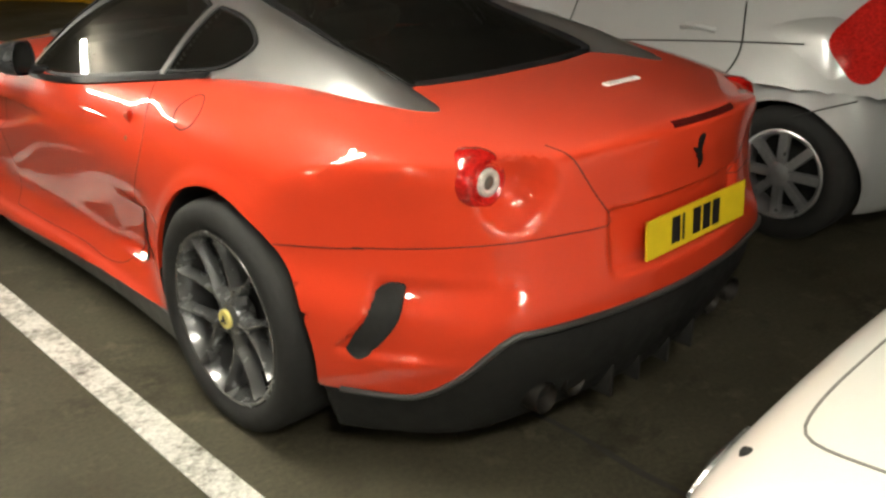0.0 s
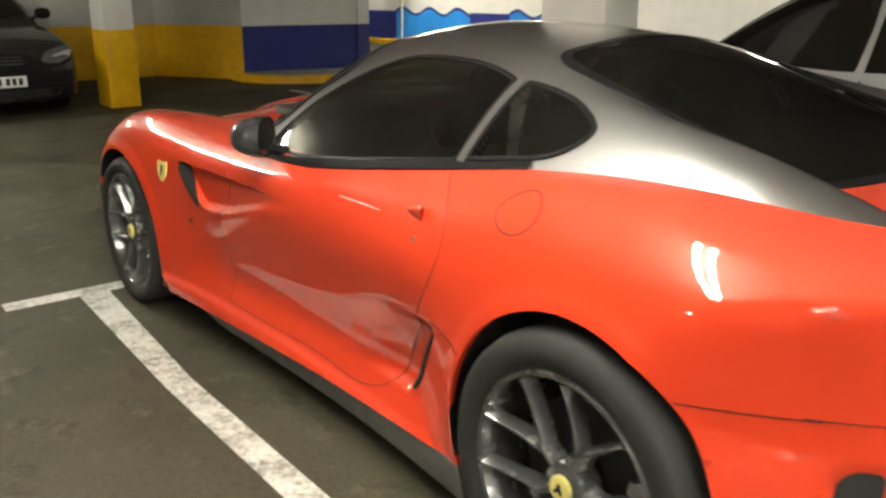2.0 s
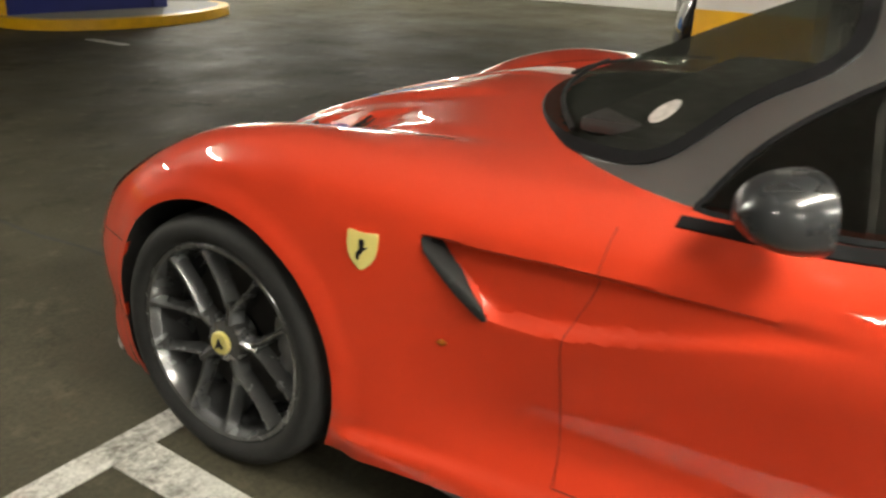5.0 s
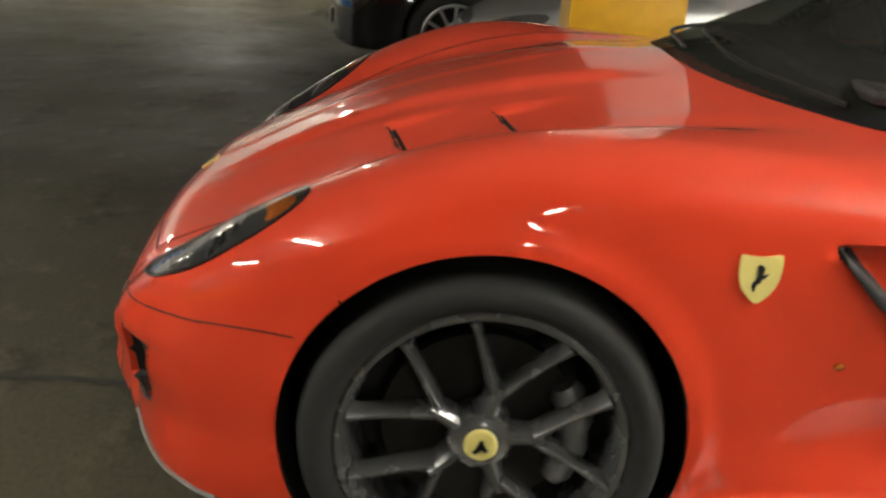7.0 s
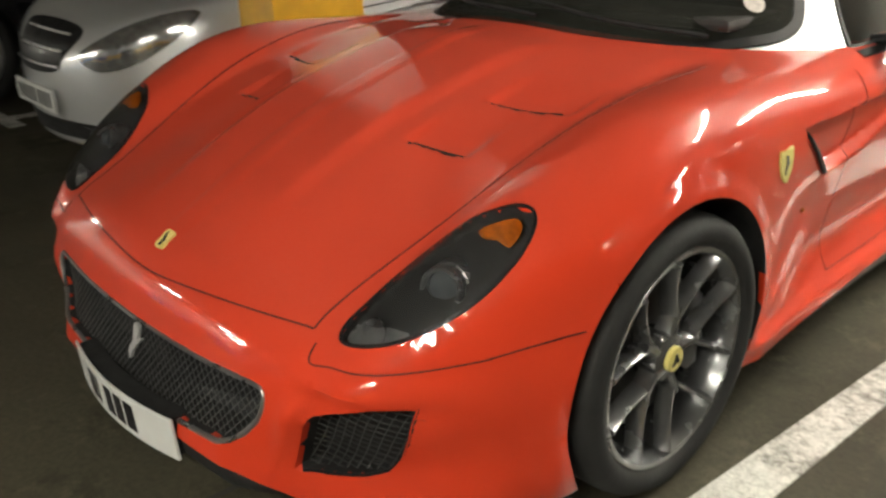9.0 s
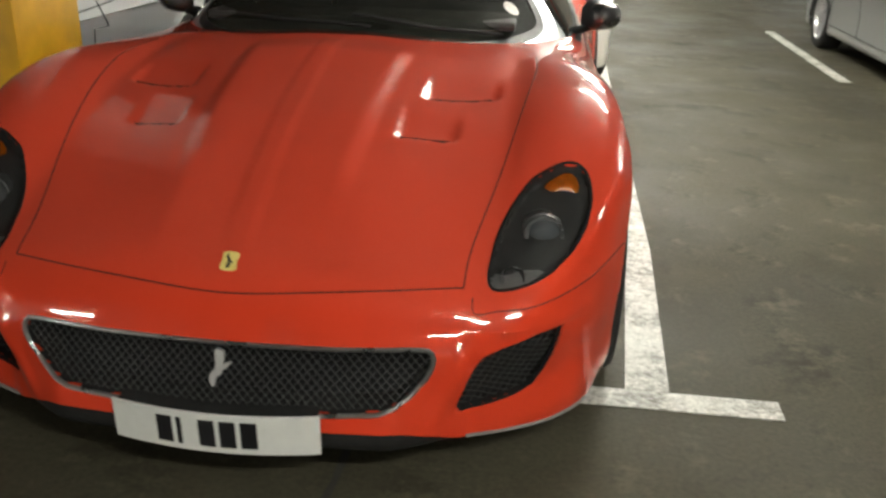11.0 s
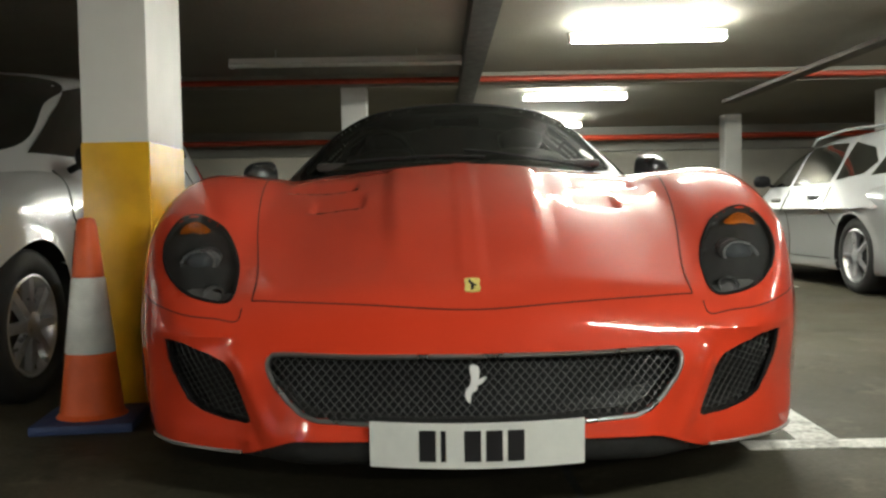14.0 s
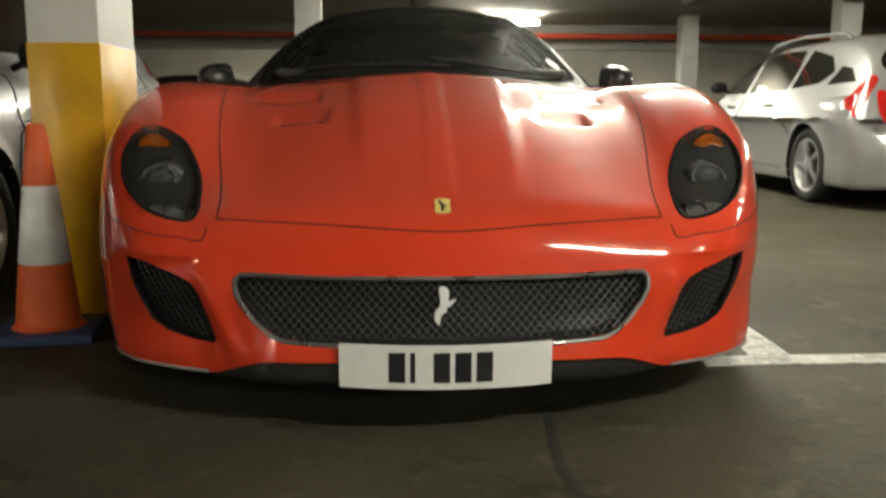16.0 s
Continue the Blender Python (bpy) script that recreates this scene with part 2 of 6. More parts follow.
# ---- materials ----
class Mat:
    """A node material under way: m.n adds a node, m.link joins sockets."""

    def __init__(self, name):
        self.mat = bpy.data.materials.new(name)
        self.mat.use_nodes = True
        self.t = self.mat.node_tree
        self.b = self.t.nodes["Principled BSDF"]

    def n(self, kind, **inputs):
        node = self.t.nodes.new("ShaderNode" + kind)
        for k, v in inputs.items():
            k = k.replace("_", " ")
            if k in node.inputs:
                node.inputs[k].default_value = v
        return node

    def link(self, a, b):
        self.t.links.new(a, b)

    def set(self, **inputs):
        for k, v in inputs.items():
            self.b.inputs[k.replace("_", " ")].default_value = v
        return self

    def noise(self, scale, detail=4.0, rough=0.55, coords="Object", stretch=None):
        tc = self.n("TexCoord")
        out = tc.outputs[coords]
        if stretch:
            mp = self.n("Mapping", Scale=stretch)
            self.link(out, mp.inputs[0])
            out = mp.outputs[0]
        nz = self.n("TexNoise", Scale=scale, Detail=detail, Roughness=rough)
        self.link(out, nz.inputs["Vector"])
        return nz.outputs[0]

    def ramp(self, source, *stops):
        r = self.n("ValToRGB")
        e = r.color_ramp.elements
        while len(e) < len(stops):
            e.new(0.5)
        for k, (pos, col) in zip(e, stops):
            k.position = pos
            k.color = (*col, 1) if len(col) == 3 else col
        self.link(source, r.inputs[0])
        return r.outputs[0]

    def mix(self, fac, a, b, blend="MIX"):
        m = self.n("MixRGB")
        m.blend_type = blend
        for sock, v in zip(m.inputs, (fac, a, b)):
            if isinstance(v, (int, float)):
                sock.default_value = v
            elif isinstance(v, tuple):
                sock.default_value = (*v, 1) if len(v) == 3 else v
            else:
                self.link(v, sock)
        return m.outputs[0]

    def math(self, op, a, b=0.0):
        m = self.n("Math")
        m.operation = op
        for sock, v in zip(m.inputs, (a, b)):
            if isinstance(v, (int, float)):
                sock.default_value = v
            else:
                self.link(v, sock)
        return m.outputs[0]

    def bump(self, height, strength=0.2, distance=0.01):
        b = self.n("Bump", Strength=strength, Distance=distance)
        self.link(height, b.inputs["Height"])
        self.link(b.outputs[0], self.b.inputs["Normal"])
        return self


def grey(v):
    return (v, v, v)


def paint(name, colour, metallic=0.0, rough=0.3, dust=0.35, coat=1.0, dust_colour=(0.30, 0.26, 0.22), fine=0.0):
    """Car paint under clear lacquer, with dust lying on what faces up."""
    m = Mat(name)
    m.set(Metallic=metallic, Roughness=rough, Coat_Weight=coat, Coat_Roughness=0.02, Specular_IOR_Level=0.06 if metallic == 0 else 0.5)
    g = m.n("NewGeometry")
    sep = m.n("SeparateXYZ")
    m.link(g.outputs["Normal"], sep.inputs[0])
    up = m.ramp(sep.outputs[2], (0.45, grey(0)), (0.98, grey(1)))
    patchy = m.ramp(m.noise(2.2, 5), (0.25, grey(0.55)), (0.75, grey(1)))
    speck = m.ramp(m.noise(160, 2), (0.3, grey(0.7)), (0.7, grey(1)))
    amount = m.math("MULTIPLY", m.math("MULTIPLY", up, patchy), m.math("MULTIPLY", speck, dust))
    base = colour
    if fine:
        flake = m.ramp(m.noise(900, 1), (0.35, grey(1 - fine)), (0.7, grey(1)))
        base = m.mix(1.0, (*colour,), flake, "MULTIPLY")
    m.link(m.mix(amount, base, dust_colour), m.b.inputs["Base Color"])
    m.link(m.math("ADD", m.math("MULTIPLY", amount, 0.5), rough), m.b.inputs["Roughness"])
    m.link(m.math("ADD", m.math("MULTIPLY", amount, 0.05), 0.018), m.b.inputs["Coat Roughness"])
    m.link(m.math("SUBTRACT", coat, m.math("MULTIPLY", amount, 0.6)), m.b.inputs["Coat Weight"])
    return m.mat


def plain(name, colour, rough=0.5, metallic=0.0, grain=0.12, scale=30, bump=0.0, coat=0.0):
    m = Mat(name)
    m.set(Roughness=rough, Metallic=metallic, Coat_Weight=coat, Coat_Roughness=0.05)
    v = m.ramp(m.noise(scale, 5), (0.25, tuple(c * (1 - grain) for c in colour)), (0.75, tuple(min(1, c * (1 + grain)) for c in colour)))
    m.link(v, m.b.inputs["Base Color"])
    m.link(m.ramp(m.noise(scale * 0.35, 4), (0.3, grey(max(0, rough - 0.07))), (0.7, grey(min(1, rough + 0.1)))), m.b.inputs["Roughness"])
    if bump:
        m.bump(m.noise(scale * 3, 4), bump, 0.004)
    return m.mat


def glass(name, colour, rough=0.0):
    m = Mat(name)
    m.set(Base_Color=(*colour, 1), Roughness=rough, Transmission_Weight=1.0, IOR=1.45)
    return m.mat


RED = paint("red_lacquer", (0.62, 0.048, 0.018), 0.0, 0.36, 0.13)
ROOF_SILVER = paint("silver_grey_lacquer", (0.63, 0.64, 0.655), 0.95, 0.30, 0.02, fine=0.12)
BLACK_TRIM = plain("black_trim", (0.012, 0.012, 0.013), 0.38)
BLACK_MATT = plain("black_plastic", (0.018, 0.018, 0.018), 0.62, bump=0.1, scale=60)
GAP = plain("gap_shadow_rubber", (0.075, 0.007, 0.004), 0.8)
TINT = plain("dark_tinted_glass", (0.010, 0.011, 0.0095), 0.03, grain=0.3, scale=3, coat=1.0)


def tinted(name, colour, dust=0.015, gloss_rough=0.02, shine=1.0):
    """Thin tinted glass: what shows through it is darkened, and it mirrors like glass."""
    m = Mat(name)
    clear = m.n("BsdfTransparent", Color=(*colour, 1))
    gloss = m.n("BsdfGlossy", Color=(1, 1, 1, 1), Roughness=gloss_rough)
    mirror = m.n("Fresnel", IOR=1.5)
    both = m.n("MixShader")
    m.link(m.math("MULTIPLY", mirror.outputs[0], shine), both.inputs[0])
    m.link(clear.outputs[0], both.inputs[1])
    m.link(gloss.outputs[0], both.inputs[2])
    haze = m.n("BsdfDiffuse", Color=(0.36, 0.36, 0.32, 1))
    dusty = m.n("MixShader")
    m.link(m.ramp(m.noise(9, 5), (0.3, grey(dust * 0.5)), (0.7, grey(dust))), dusty.inputs[0])
    m.link(both.outputs[0], dusty.inputs[1])
    m.link(haze.outputs[0], dusty.inputs[2])
    out = [n for n in m.t.nodes if n.type == "OUTPUT_MATERIAL"][0]
    m.link(dusty.outputs[0], out.inputs[0])
    return m.mat


SMOKED = tinted("smoked_side_glass", (0.16, 0.17, 0.15))
SCREEN_GLASS = tinted("green_tinted_screen", (0.26, 0.28, 0.24), 0.075, 0.3, 0.03)
RUBBER = plain("tyre_rubber", (0.022, 0.022, 0.022), 0.68, scale=25, bump=0.15)
RIM = plain("dark_grey_wheel_lacquer", (0.155, 0.157, 0.16), 0.22, 0.65, scale=40, coat=0.3)
for dull in (RUBBER, BLACK_MATT, BLACK_TRIM):
    dull.node_tree.nodes["Principled BSDF"].inputs["Specular IOR Level"].default_value = 0.22
BLACK_TRIM.node_tree.nodes["Principled BSDF"].inputs["Specular IOR Level"].default_value = 0.1
STEEL = plain("brushed_steel", (0.35, 0.35, 0.36), 0.3, 1.0, scale=60)
CHROME = plain("chrome", (0.85, 0.85, 0.86), 0.16, 1.0, scale=20, grain=0.03)
YELLOW = plain("badge_yellow", (0.76, 0.66, 0.22), 0.25, coat=0.8, grain=0.04)
PLATE_Y = plain("plate_yellow", (0.75, 0.55, 0.02), 0.35, grain=0.04)
PLATE_W = plain("plate_white", (0.75, 0.76, 0.74), 0.35, grain=0.04)
INK = plain("plate_black", (0.01, 0.01, 0.012), 0.4)
AMBER = plain("amber_lens", (0.26, 0.062, 0.004), 0.15, coat=1.0, scale=150, grain=0.9)
RED_LENS = plain("red_lens", (0.45, 0.012, 0.01), 0.12, coat=1.0, scale=90, grain=0.5)
CLEAR = glass("clear_lens", (0.92, 0.93, 0.93))
LENS_WHITE = plain("frosted_lens", (0.55, 0.52, 0.48), 0.2, coat=1.0, scale=80, grain=0.4)

# ---- the red coupe: its shape ----
ACROSS = (0.0, 0.30, 0.58, 0.82, 1.0)
Y_ST = (2.3, 2.1, 1.9, 1.6, 1.3, 1.0, 0.6, 0.0, -0.6, -1.0, -1.4, -1.75, -2.05, -2.3)
Z_MID = (0.455, 0.552, 0.650, 0.780, 0.868, 0.930, 0.945, 0.95, 0.95, 0.98, 1.0, 1.0, 0.985, 0.978)
Z_IN = (0.448, 0.545, 0.640, 0.770, 0.853, 0.908, 0.928, 0.93, 0.94, 0.98, 1.005, 1.0, 0.980, 0.965)
Z_EDGE = (0.415, 0.515, 0.610, 0.740, 0.828, 0.882, 0.892, 0.895, 0.94, 0.985, 1.012, 1.0, 0.955, 0.90)
Z_CREST = (0.38, 0.478, 0.626, 0.806, 0.886, 0.888, 0.868, 0.892, 0.952, 0.985, 0.998, 0.962, 0.890, 0.79)
Z_OUT = (0.28, 0.38, 0.53, 0.748, 0.862, 0.858, 0.83, 0.845, 0.895, 0.93, 0.935, 0.885, 0.785, 0.67)
TOP = Crossed(ACROSS, [Curve(*zip(Y_ST, z)) for z in (Z_MID, Z_IN, Z_EDGE, Z_CREST, Z_OUT)])
WIDE = Curve((2.3, 0.70), (2.1, 0.845), (1.85, 0.955), (1.6, 0.99), (1.375, 0.998), (1.1, 0.985), (0.8, 0.955), (0.4, 0.935), (0.0, 0.925), (-0.5, 0.93), (-0.9, 0.955), (-1.375, 0.982), (-1.75, 0.965), (-2.0, 0.925), (-2.2, 0.85), (-2.35, 0.75))
TUCK_FENDER = Curve((0.10, 0.05), (0.2, 0.02), (0.35, 0.0), (0.6, 0.0), (0.75, 0.014), (0.9, 0.065), (1.0, 0.14))
TUCK_DOOR = Curve((0.10, 0.03), (0.17, 0.0), (0.24, 0.016), (0.31, 0.048), (0.42, 0.045), (0.55, 0.022), (0.66, 0.003), (0.75, 0.006), (0.86, 0.05), (0.95, 0.115), (1.05, 0.2))
NOSE_RISE = Curve((0.08, 0.03), (0.16, 0.058), (0.22, 0.052), (0.3, 0.030), (0.38, 0.008), (0.45, -0.018), (0.55, -0.05), (0.7, -0.09), (1.0, -0.11))
TAIL_RISE = Curve((0.1, 0.14), (0.25, 0.05), (0.38, 0.0), (0.5, -0.012), (0.58, -0.006), (0.7, 0.010), (0.82, 0.014), (0.92, 0.002), (0.98, 0.010), (1.06, 0.09))
ROOF_LINE = Curve((1.2, 0.80), (0.93, 0.925), (0.7, 1.025), (0.45, 1.14), (0.2, 1.24), (-0.1, 1.298), (-0.35, 1.304), (-0.7, 1.28), (-1.0, 1.228), (-1.3, 1.155), (-1.6, 1.072), (-1.85, 0.998), (-2.1, 0.90))
CAB_WIDE = Curve((1.2, 0.50), (1.0, 0.585), (0.75, 0.665), (0.4, 0.735), (0.0, 0.78), (-0.5, 0.805), (-0.9, 0.805), (-1.2, 0.765), (-1.5, 0.735), (-1.8, 0.69), (-2.1, 0.60))


def arch(p, y, z, r):
    d = np.hypot(p[:, 1] - y, p[:, 2] - z) - r
    return np.maximum(d, 0.60 - np.abs(p[:, 0]))


def door_zone(y):
    return step(y, -1.0, -0.72) * (1 - step(y, 0.55, 1.0))


def nose_face(a, z):
    """How far forward the nose reaches, cut back at its lower corners."""
    low = 0.072 * step(a, 0.48, 0.86) * (1 - step(z, 0.26, 0.47))
    corner = 0.058 * step(a, 0.40, 0.58) * (1 - 0.8 * step(a, 0.70, 0.90)) * (1 - step(z, 0.20, 0.38))
    fin = 0.014 * np.exp(-((a - 0.535 - 0.42 * (z - 0.22)) / 0.026) ** 2) * step(z, 0.15, 0.24) * (1 - step(z, 0.38, 0.46))
    ledge = 0.012 * (1 - step(z, 0.418, 0.440)) * step(a, 0.57, 0.62) * (1 - step(a, 0.84, 0.90))
    return 2.190 + fin - ledge - 0.12 * a * a - 3.2 * np.maximum(a - 0.68, 0) ** 2 + NOSE_RISE(z) - low - corner


def lower_skin(p):
    a, y, z = np.abs(p[:, 0]), p[:, 1], p[:, 2]
    d = door_zone(y)
    flange = step(y, -1.0, -0.72) * (1 - step(y, 0.94, 1.04))
    tuck = TUCK_DOOR(z) * d + TUCK_FENDER(z) * (1 - d)
    # lip along the sill
    tuck = tuck - (0.012 + 0.020 * (1 - d)) * flange * (1 - step(z, 0.212, 0.246))
    # hollow behind the front wheel, deepest at its leading edge
    lead = 0.645 + (z - 0.62) * 1.22
    low = 0.60 + 0.12 * step(-y, -0.6, 0.1)
    scoop = (1 - step(y, lead - 0.012, lead + 0.012)) * step(y, -0.15, 0.5) * step(z, low - 0.012, low + 0.02) * (1 - step(z, 0.735, 0.752))
    tuck = tuck + 0.036 * scoop
    # hollow ahead of the rear wheel
    lead = -0.70 - (z - 0.335) * 0.70
    tuck = tuck + 0.03 * step(y, lead - 0.01, lead + 0.01) * (1 - step(y, lead + 0.06, lead + 0.3)) * step(z, 0.30, 0.34) * (1 - step(z, 0.54, 0.585))
    # bulge round the wheel openings
    for wy, wz, r in ((1.375, 0.338, 0.385), (-1.375, 0.362, 0.41)):
        e = np.hypot(y - wy, z - wz) - r
        tuck = tuck - 0.010 * (1 - step(e, 0.0, 0.055))
    side = a - (WIDE(y) - tuck)
    h = TOP(a, y)
    hood = step(y, 0.95, 1.15) * (1 - step(y, 1.75, 2.1))
    ridge = 0.24 + 0.05 * (1.6 - y)
    h = h + 0.016 * hood * (1 - step(a, ridge - 0.03, ridge + 0.03)) + 0.004 * step(y, 0.9, 1.1) * (1 - step(y, 2.0, 2.1)) * (1 - step(a, 0.028, 0.04))
    for x0, x1, y0 in ((0.335, 0.475, 1.57), (0.38, 0.575, 1.325)):
        yy = y0 - 0.24 * (a - (x0 + x1) / 2)
        h = h - 0.015 * step(a, x0 - 0.02, x0) * (1 - step(a, x1, x1 + 0.03)) * (1 - step(y, yy, yy + 0.014)) * step(y, yy - 0.20, yy - 0.02)
    # valley between bonnet and wing
    h = h - 0.012 * step(y, 0.7, 1.0) * np.exp(-((a - 0.635) / 0.05) ** 2)
    f = smax(side, z - h, 0.09)
    nose = y - nose_face(a, z)
    f = smax(f, nose * 0.9, 0.075)
    tail = -y - (2.315 - (0.26 + 0.10 * step(z, 0.5, 0.66)) * a * a - 2.0 * np.maximum(a - 0.55, 0) ** 2 - TAIL_RISE(z))
    tail = tail + 0.022 * step(z, 0.575, 0.60) * (1 - step(z, 0.755, 0.775)) * (1 - step(a, 0.30, 0.34))
    # hollow in the rear bumper behind its slot
    lead = 0.832 + (0.615 - z) * 0.42
    tail = tail + 0.030 * (1 - step(a, lead - 0.012, lead + 0.008)) * step(a, lead - 0.26, lead - 0.05) * step(z, 0.40, 0.43) * (1 - step(z, 0.60, 0.635))
    f = smax(f, tail * 0.9, 0.06 - 0.03 * step(z, 0.88, 0.95))
    # bowl on the inner side of each tail lamp
    f = smax(f, 0.108 - np.sqrt((a - 0.612) ** 2 + (y + 2.205) ** 2 + (z - 0.862) ** 2), 0.03)
    return smax(f, 0.115 - z, 0.02)


def cabin_skin(p):
    a, y, z = np.abs(p[:, 0]), p[:, 1], p[:, 2]
    front = step(y, -0.1, 0.5)
    yy = y + 0.80 * a * a * front
    roof = z - (ROOF_LINE(yy) - 0.10 * (a / 0.6) ** 2 * (1 - 0.6 * front) * (1 - 0.9 * step(-y, 0.8, 1.6)))
    hollow = 0.06 * step(-y, 0.75, 1.4) * (1 - step(a, 0.40, 0.54))
    roof = roof + hollow
    side = (a - (CAB_WIDE(y) - 0.90 * (z - 0.93) - 0.35 * np.maximum(z - 0.93, 0) ** 2)) * 0.72
    f = smax(roof * 0.85, side, 0.085)
    return smax(smax(f, 0.80 - z, 0.02), -2.0 - y, 0.02)


def car_skin(p):
    return smin(lower_skin(p), cabin_skin(p), 0.018)


def flat_cut(u, v, outline):
    """Signed distance to a straight-sided outline in a plane, negative inside."""
    pts = np.array(outline, float)
    d = np.full(len(u), 9.0)
    inside = np.zeros(len(u), bool)
    for (x0, y0), (x1, y1) in zip(pts, np.roll(pts, -1, 0)):
        ex, ey = x1 - x0, y1 - y0
        t = np.clip(((u - x0) * ex + (v - y0) * ey) / (ex * ex + ey * ey), 0, 1)
        d = np.minimum(d, np.hypot(u - x0 - t * ex, v - y0 - t * ey))
        cross = ((y0 > v) != (y1 > v)) & (u < (x1 - x0) * (v - y0) / np.where(abs(y1 - y0) < 1e-9, 1e-9, y1 - y0) + x0)
        inside ^= cross
    return np.where(inside, -d, d)


GRILLE_HALF = ((0.0, 0.389), (0.30, 0.391), (0.48, 0.398), (0.508, 0.396), (0.521, 0.383), (0.519, 0.355), (0.503, 0.322), (0.468, 0.281), (0.432, 0.254), (0.392, 0.239), (0.2, 0.226), (0.0, 0.222))
GRILLE = GRILLE_HALF + tuple((-x, z) for x, z in GRILLE_HALF[-2:0:-1])
FOG = ((0.826, 0.424), (0.81, 0.428), (0.755, 0.422), (0.68, 0.398), (0.632, 0.376), (0.612, 0.348), (0.588, 0.285), (0.566, 0.222), (0.572, 0.211), (0.64, 0.215), (0.715, 0.232), (0.760, 0.255), (0.786, 0.295), (0.808, 0.35))


HEADLAMP = ((0.645, 2.052), (0.632, 2.02), (0.636, 1.97), (0.642, 1.92), (0.660, 1.86), (0.685, 1.81), (0.718, 1.762), (0.755, 1.738), (0.788, 1.720), (0.82, 1.712), (0.845, 1.718), (0.862, 1.738), (0.872, 1.772), (0.874, 1.81), (0.865, 1.86), (0.850, 1.90), (0.828, 1.94), (0.805, 1.97), (0.776, 2.003), (0.738, 2.032), (0.692, 2.052))


def tail_edge(a):
    return 0.292 + 0.203 * (1 - step(a, 0.61, 0.81))


def chin_edge(a):
    return 0.135 + 0.055 * (1 - step(a, 0.42, 0.62))


def sill_edge(y):
    """Height of the red sill's lower edge, rising to the rear."""
    return 0.178 - 0.036 * (y - 0.5)


def car_cuts(p):
    a, y, z = np.abs(p[:, 0]), p[:, 1], p[:, 2]
    c = np.minimum(arch(p, 1.375, 0.345, 0.372), arch(p, -1.375, 0.368, 0.40))
    box_d = 2.02 - 0.2 * a - y
    c = np.minimum(c, np.maximum(flat_cut(p[:, 0], z, GRILLE) + 0.004, box_d + 0.02))
    c = np.minimum(c, np.maximum(flat_cut(a, z, FOG) + 0.004, box_d - 0.02))
    # the dark lower edge of the tail
    under = z - tail_edge(a)
    c = np.minimum(c, np.maximum(under, y + 1.6))
    # the dark splitter under the nose
    chin = z - chin_edge(a)
    c = np.minimum(c, np.maximum(chin, 1.72 - y))
    # the grey skirt under the sills
    c = np.minimum(c, np.maximum(np.maximum(z - sill_edge(y), np.abs(y) - 1.08), 0.7 - a))
    # hollows for the headlamps
    near = (a > 0.58) & (y > 1.6) & (z > 0.4)
    lamp = np.full(len(a), 1.0)
    if near.any():
        lamp[near] = np.maximum(flat_cut(a[near], y[near], HEADLAMP), -0.05 - lower_skin(p[near]))
    return np.minimum(c, lamp)

# ---- the red coupe: its parts ----
coupe = thing("sports_coupe", "red two-door coupe with silver roof and dark grey wheels", "car")
pts, faces = net(lower_skin, car_cuts, (0, -2.45, 0.08), (1.06, 2.42, 1.12), 0.0135)
mid = pts[faces].mean(1)
body = piece("body", (pts, faces), RED, coupe, sharp=32)
body.data.materials.append(BLACK_MATT)
body.data.polygons.foreach_set("material_index", ((lower_skin(mid) < -0.009) | (cabin_skin(mid) < -0.012)).astype(np.int32))
WINDOW = closed(((0.27, 0.866), (0.0, 0.874), (-0.28, 0.905), (-0.5, 0.937), (-0.71, 0.967), (-0.742, 0.973), (-0.752, 0.985), (-0.745, 1.08), (-0.733, 1.162), (-0.72, 1.178), (-0.58, 1.203), (-0.39, 1.213), (-0.2, 1.203), (-0.09, 1.172), (0.03, 1.115), (0.14, 1.045), (0.22, 0.975), (0.275, 0.895)), 130)
QUARTER = closed(((-0.79, 0.981), (-0.90, 0.996), (-1.0, 1.011), (-1.06, 1.032), (-1.10, 1.068), (-1.09, 1.10), (-1.0, 1.137), (-0.9, 1.160), (-0.79, 1.174), (-0.772, 1.166), (-0.774, 1.08), (-0.78, 0.992)), 90)
SCREEN = closed(((-0.70, 0.42), (-0.60, 0.64), (-0.42, 0.82), (-0.2, 0.92), (0.0, 0.95), (0.2, 0.92), (0.42, 0.82), (0.60, 0.64), (0.70, 0.42), (0.63, 0.26), (0.545, 0.10), (0.3, 0.11), (0.0, 0.12), (-0.3, 0.11), (-0.545, 0.10), (-0.63, 0.26)), 120)
REAR_GLASS = closed(((-0.41, -0.78), (-0.2, -0.74), (0.2, -0.74), (0.41, -0.78), (0.44, -1.2), (0.445, -1.56), (0.40, -1.61), (0.2, -1.635), (0.0, -1.64), (-0.2, -1.635), (-0.40, -1.61), (-0.445, -1.56), (-0.44, -1.2)), 130)


def cabin_cuts(p):
    """The hollow of the cabin and its window openings."""
    skin = cabin_skin(p)
    c = skin + 0.032
    near = np.abs(skin) < 0.075
    if near.any():
        q = p[near]
        a = np.abs(q[:, 0])
        holes = [np.maximum(flat_cut(q[:, 1], q[:, 2], o[::2]) + 0.007, 0.4 - a) for o in (WINDOW, QUARTER)]
        holes += [np.maximum(flat_cut(q[:, 0], q[:, 1], o[::2]) + 0.009, 0.88 - q[:, 2]) for o in (SCREEN, REAR_GLASS)]
        c[near] = np.minimum(c[near], np.minimum.reduce(holes))
    return c


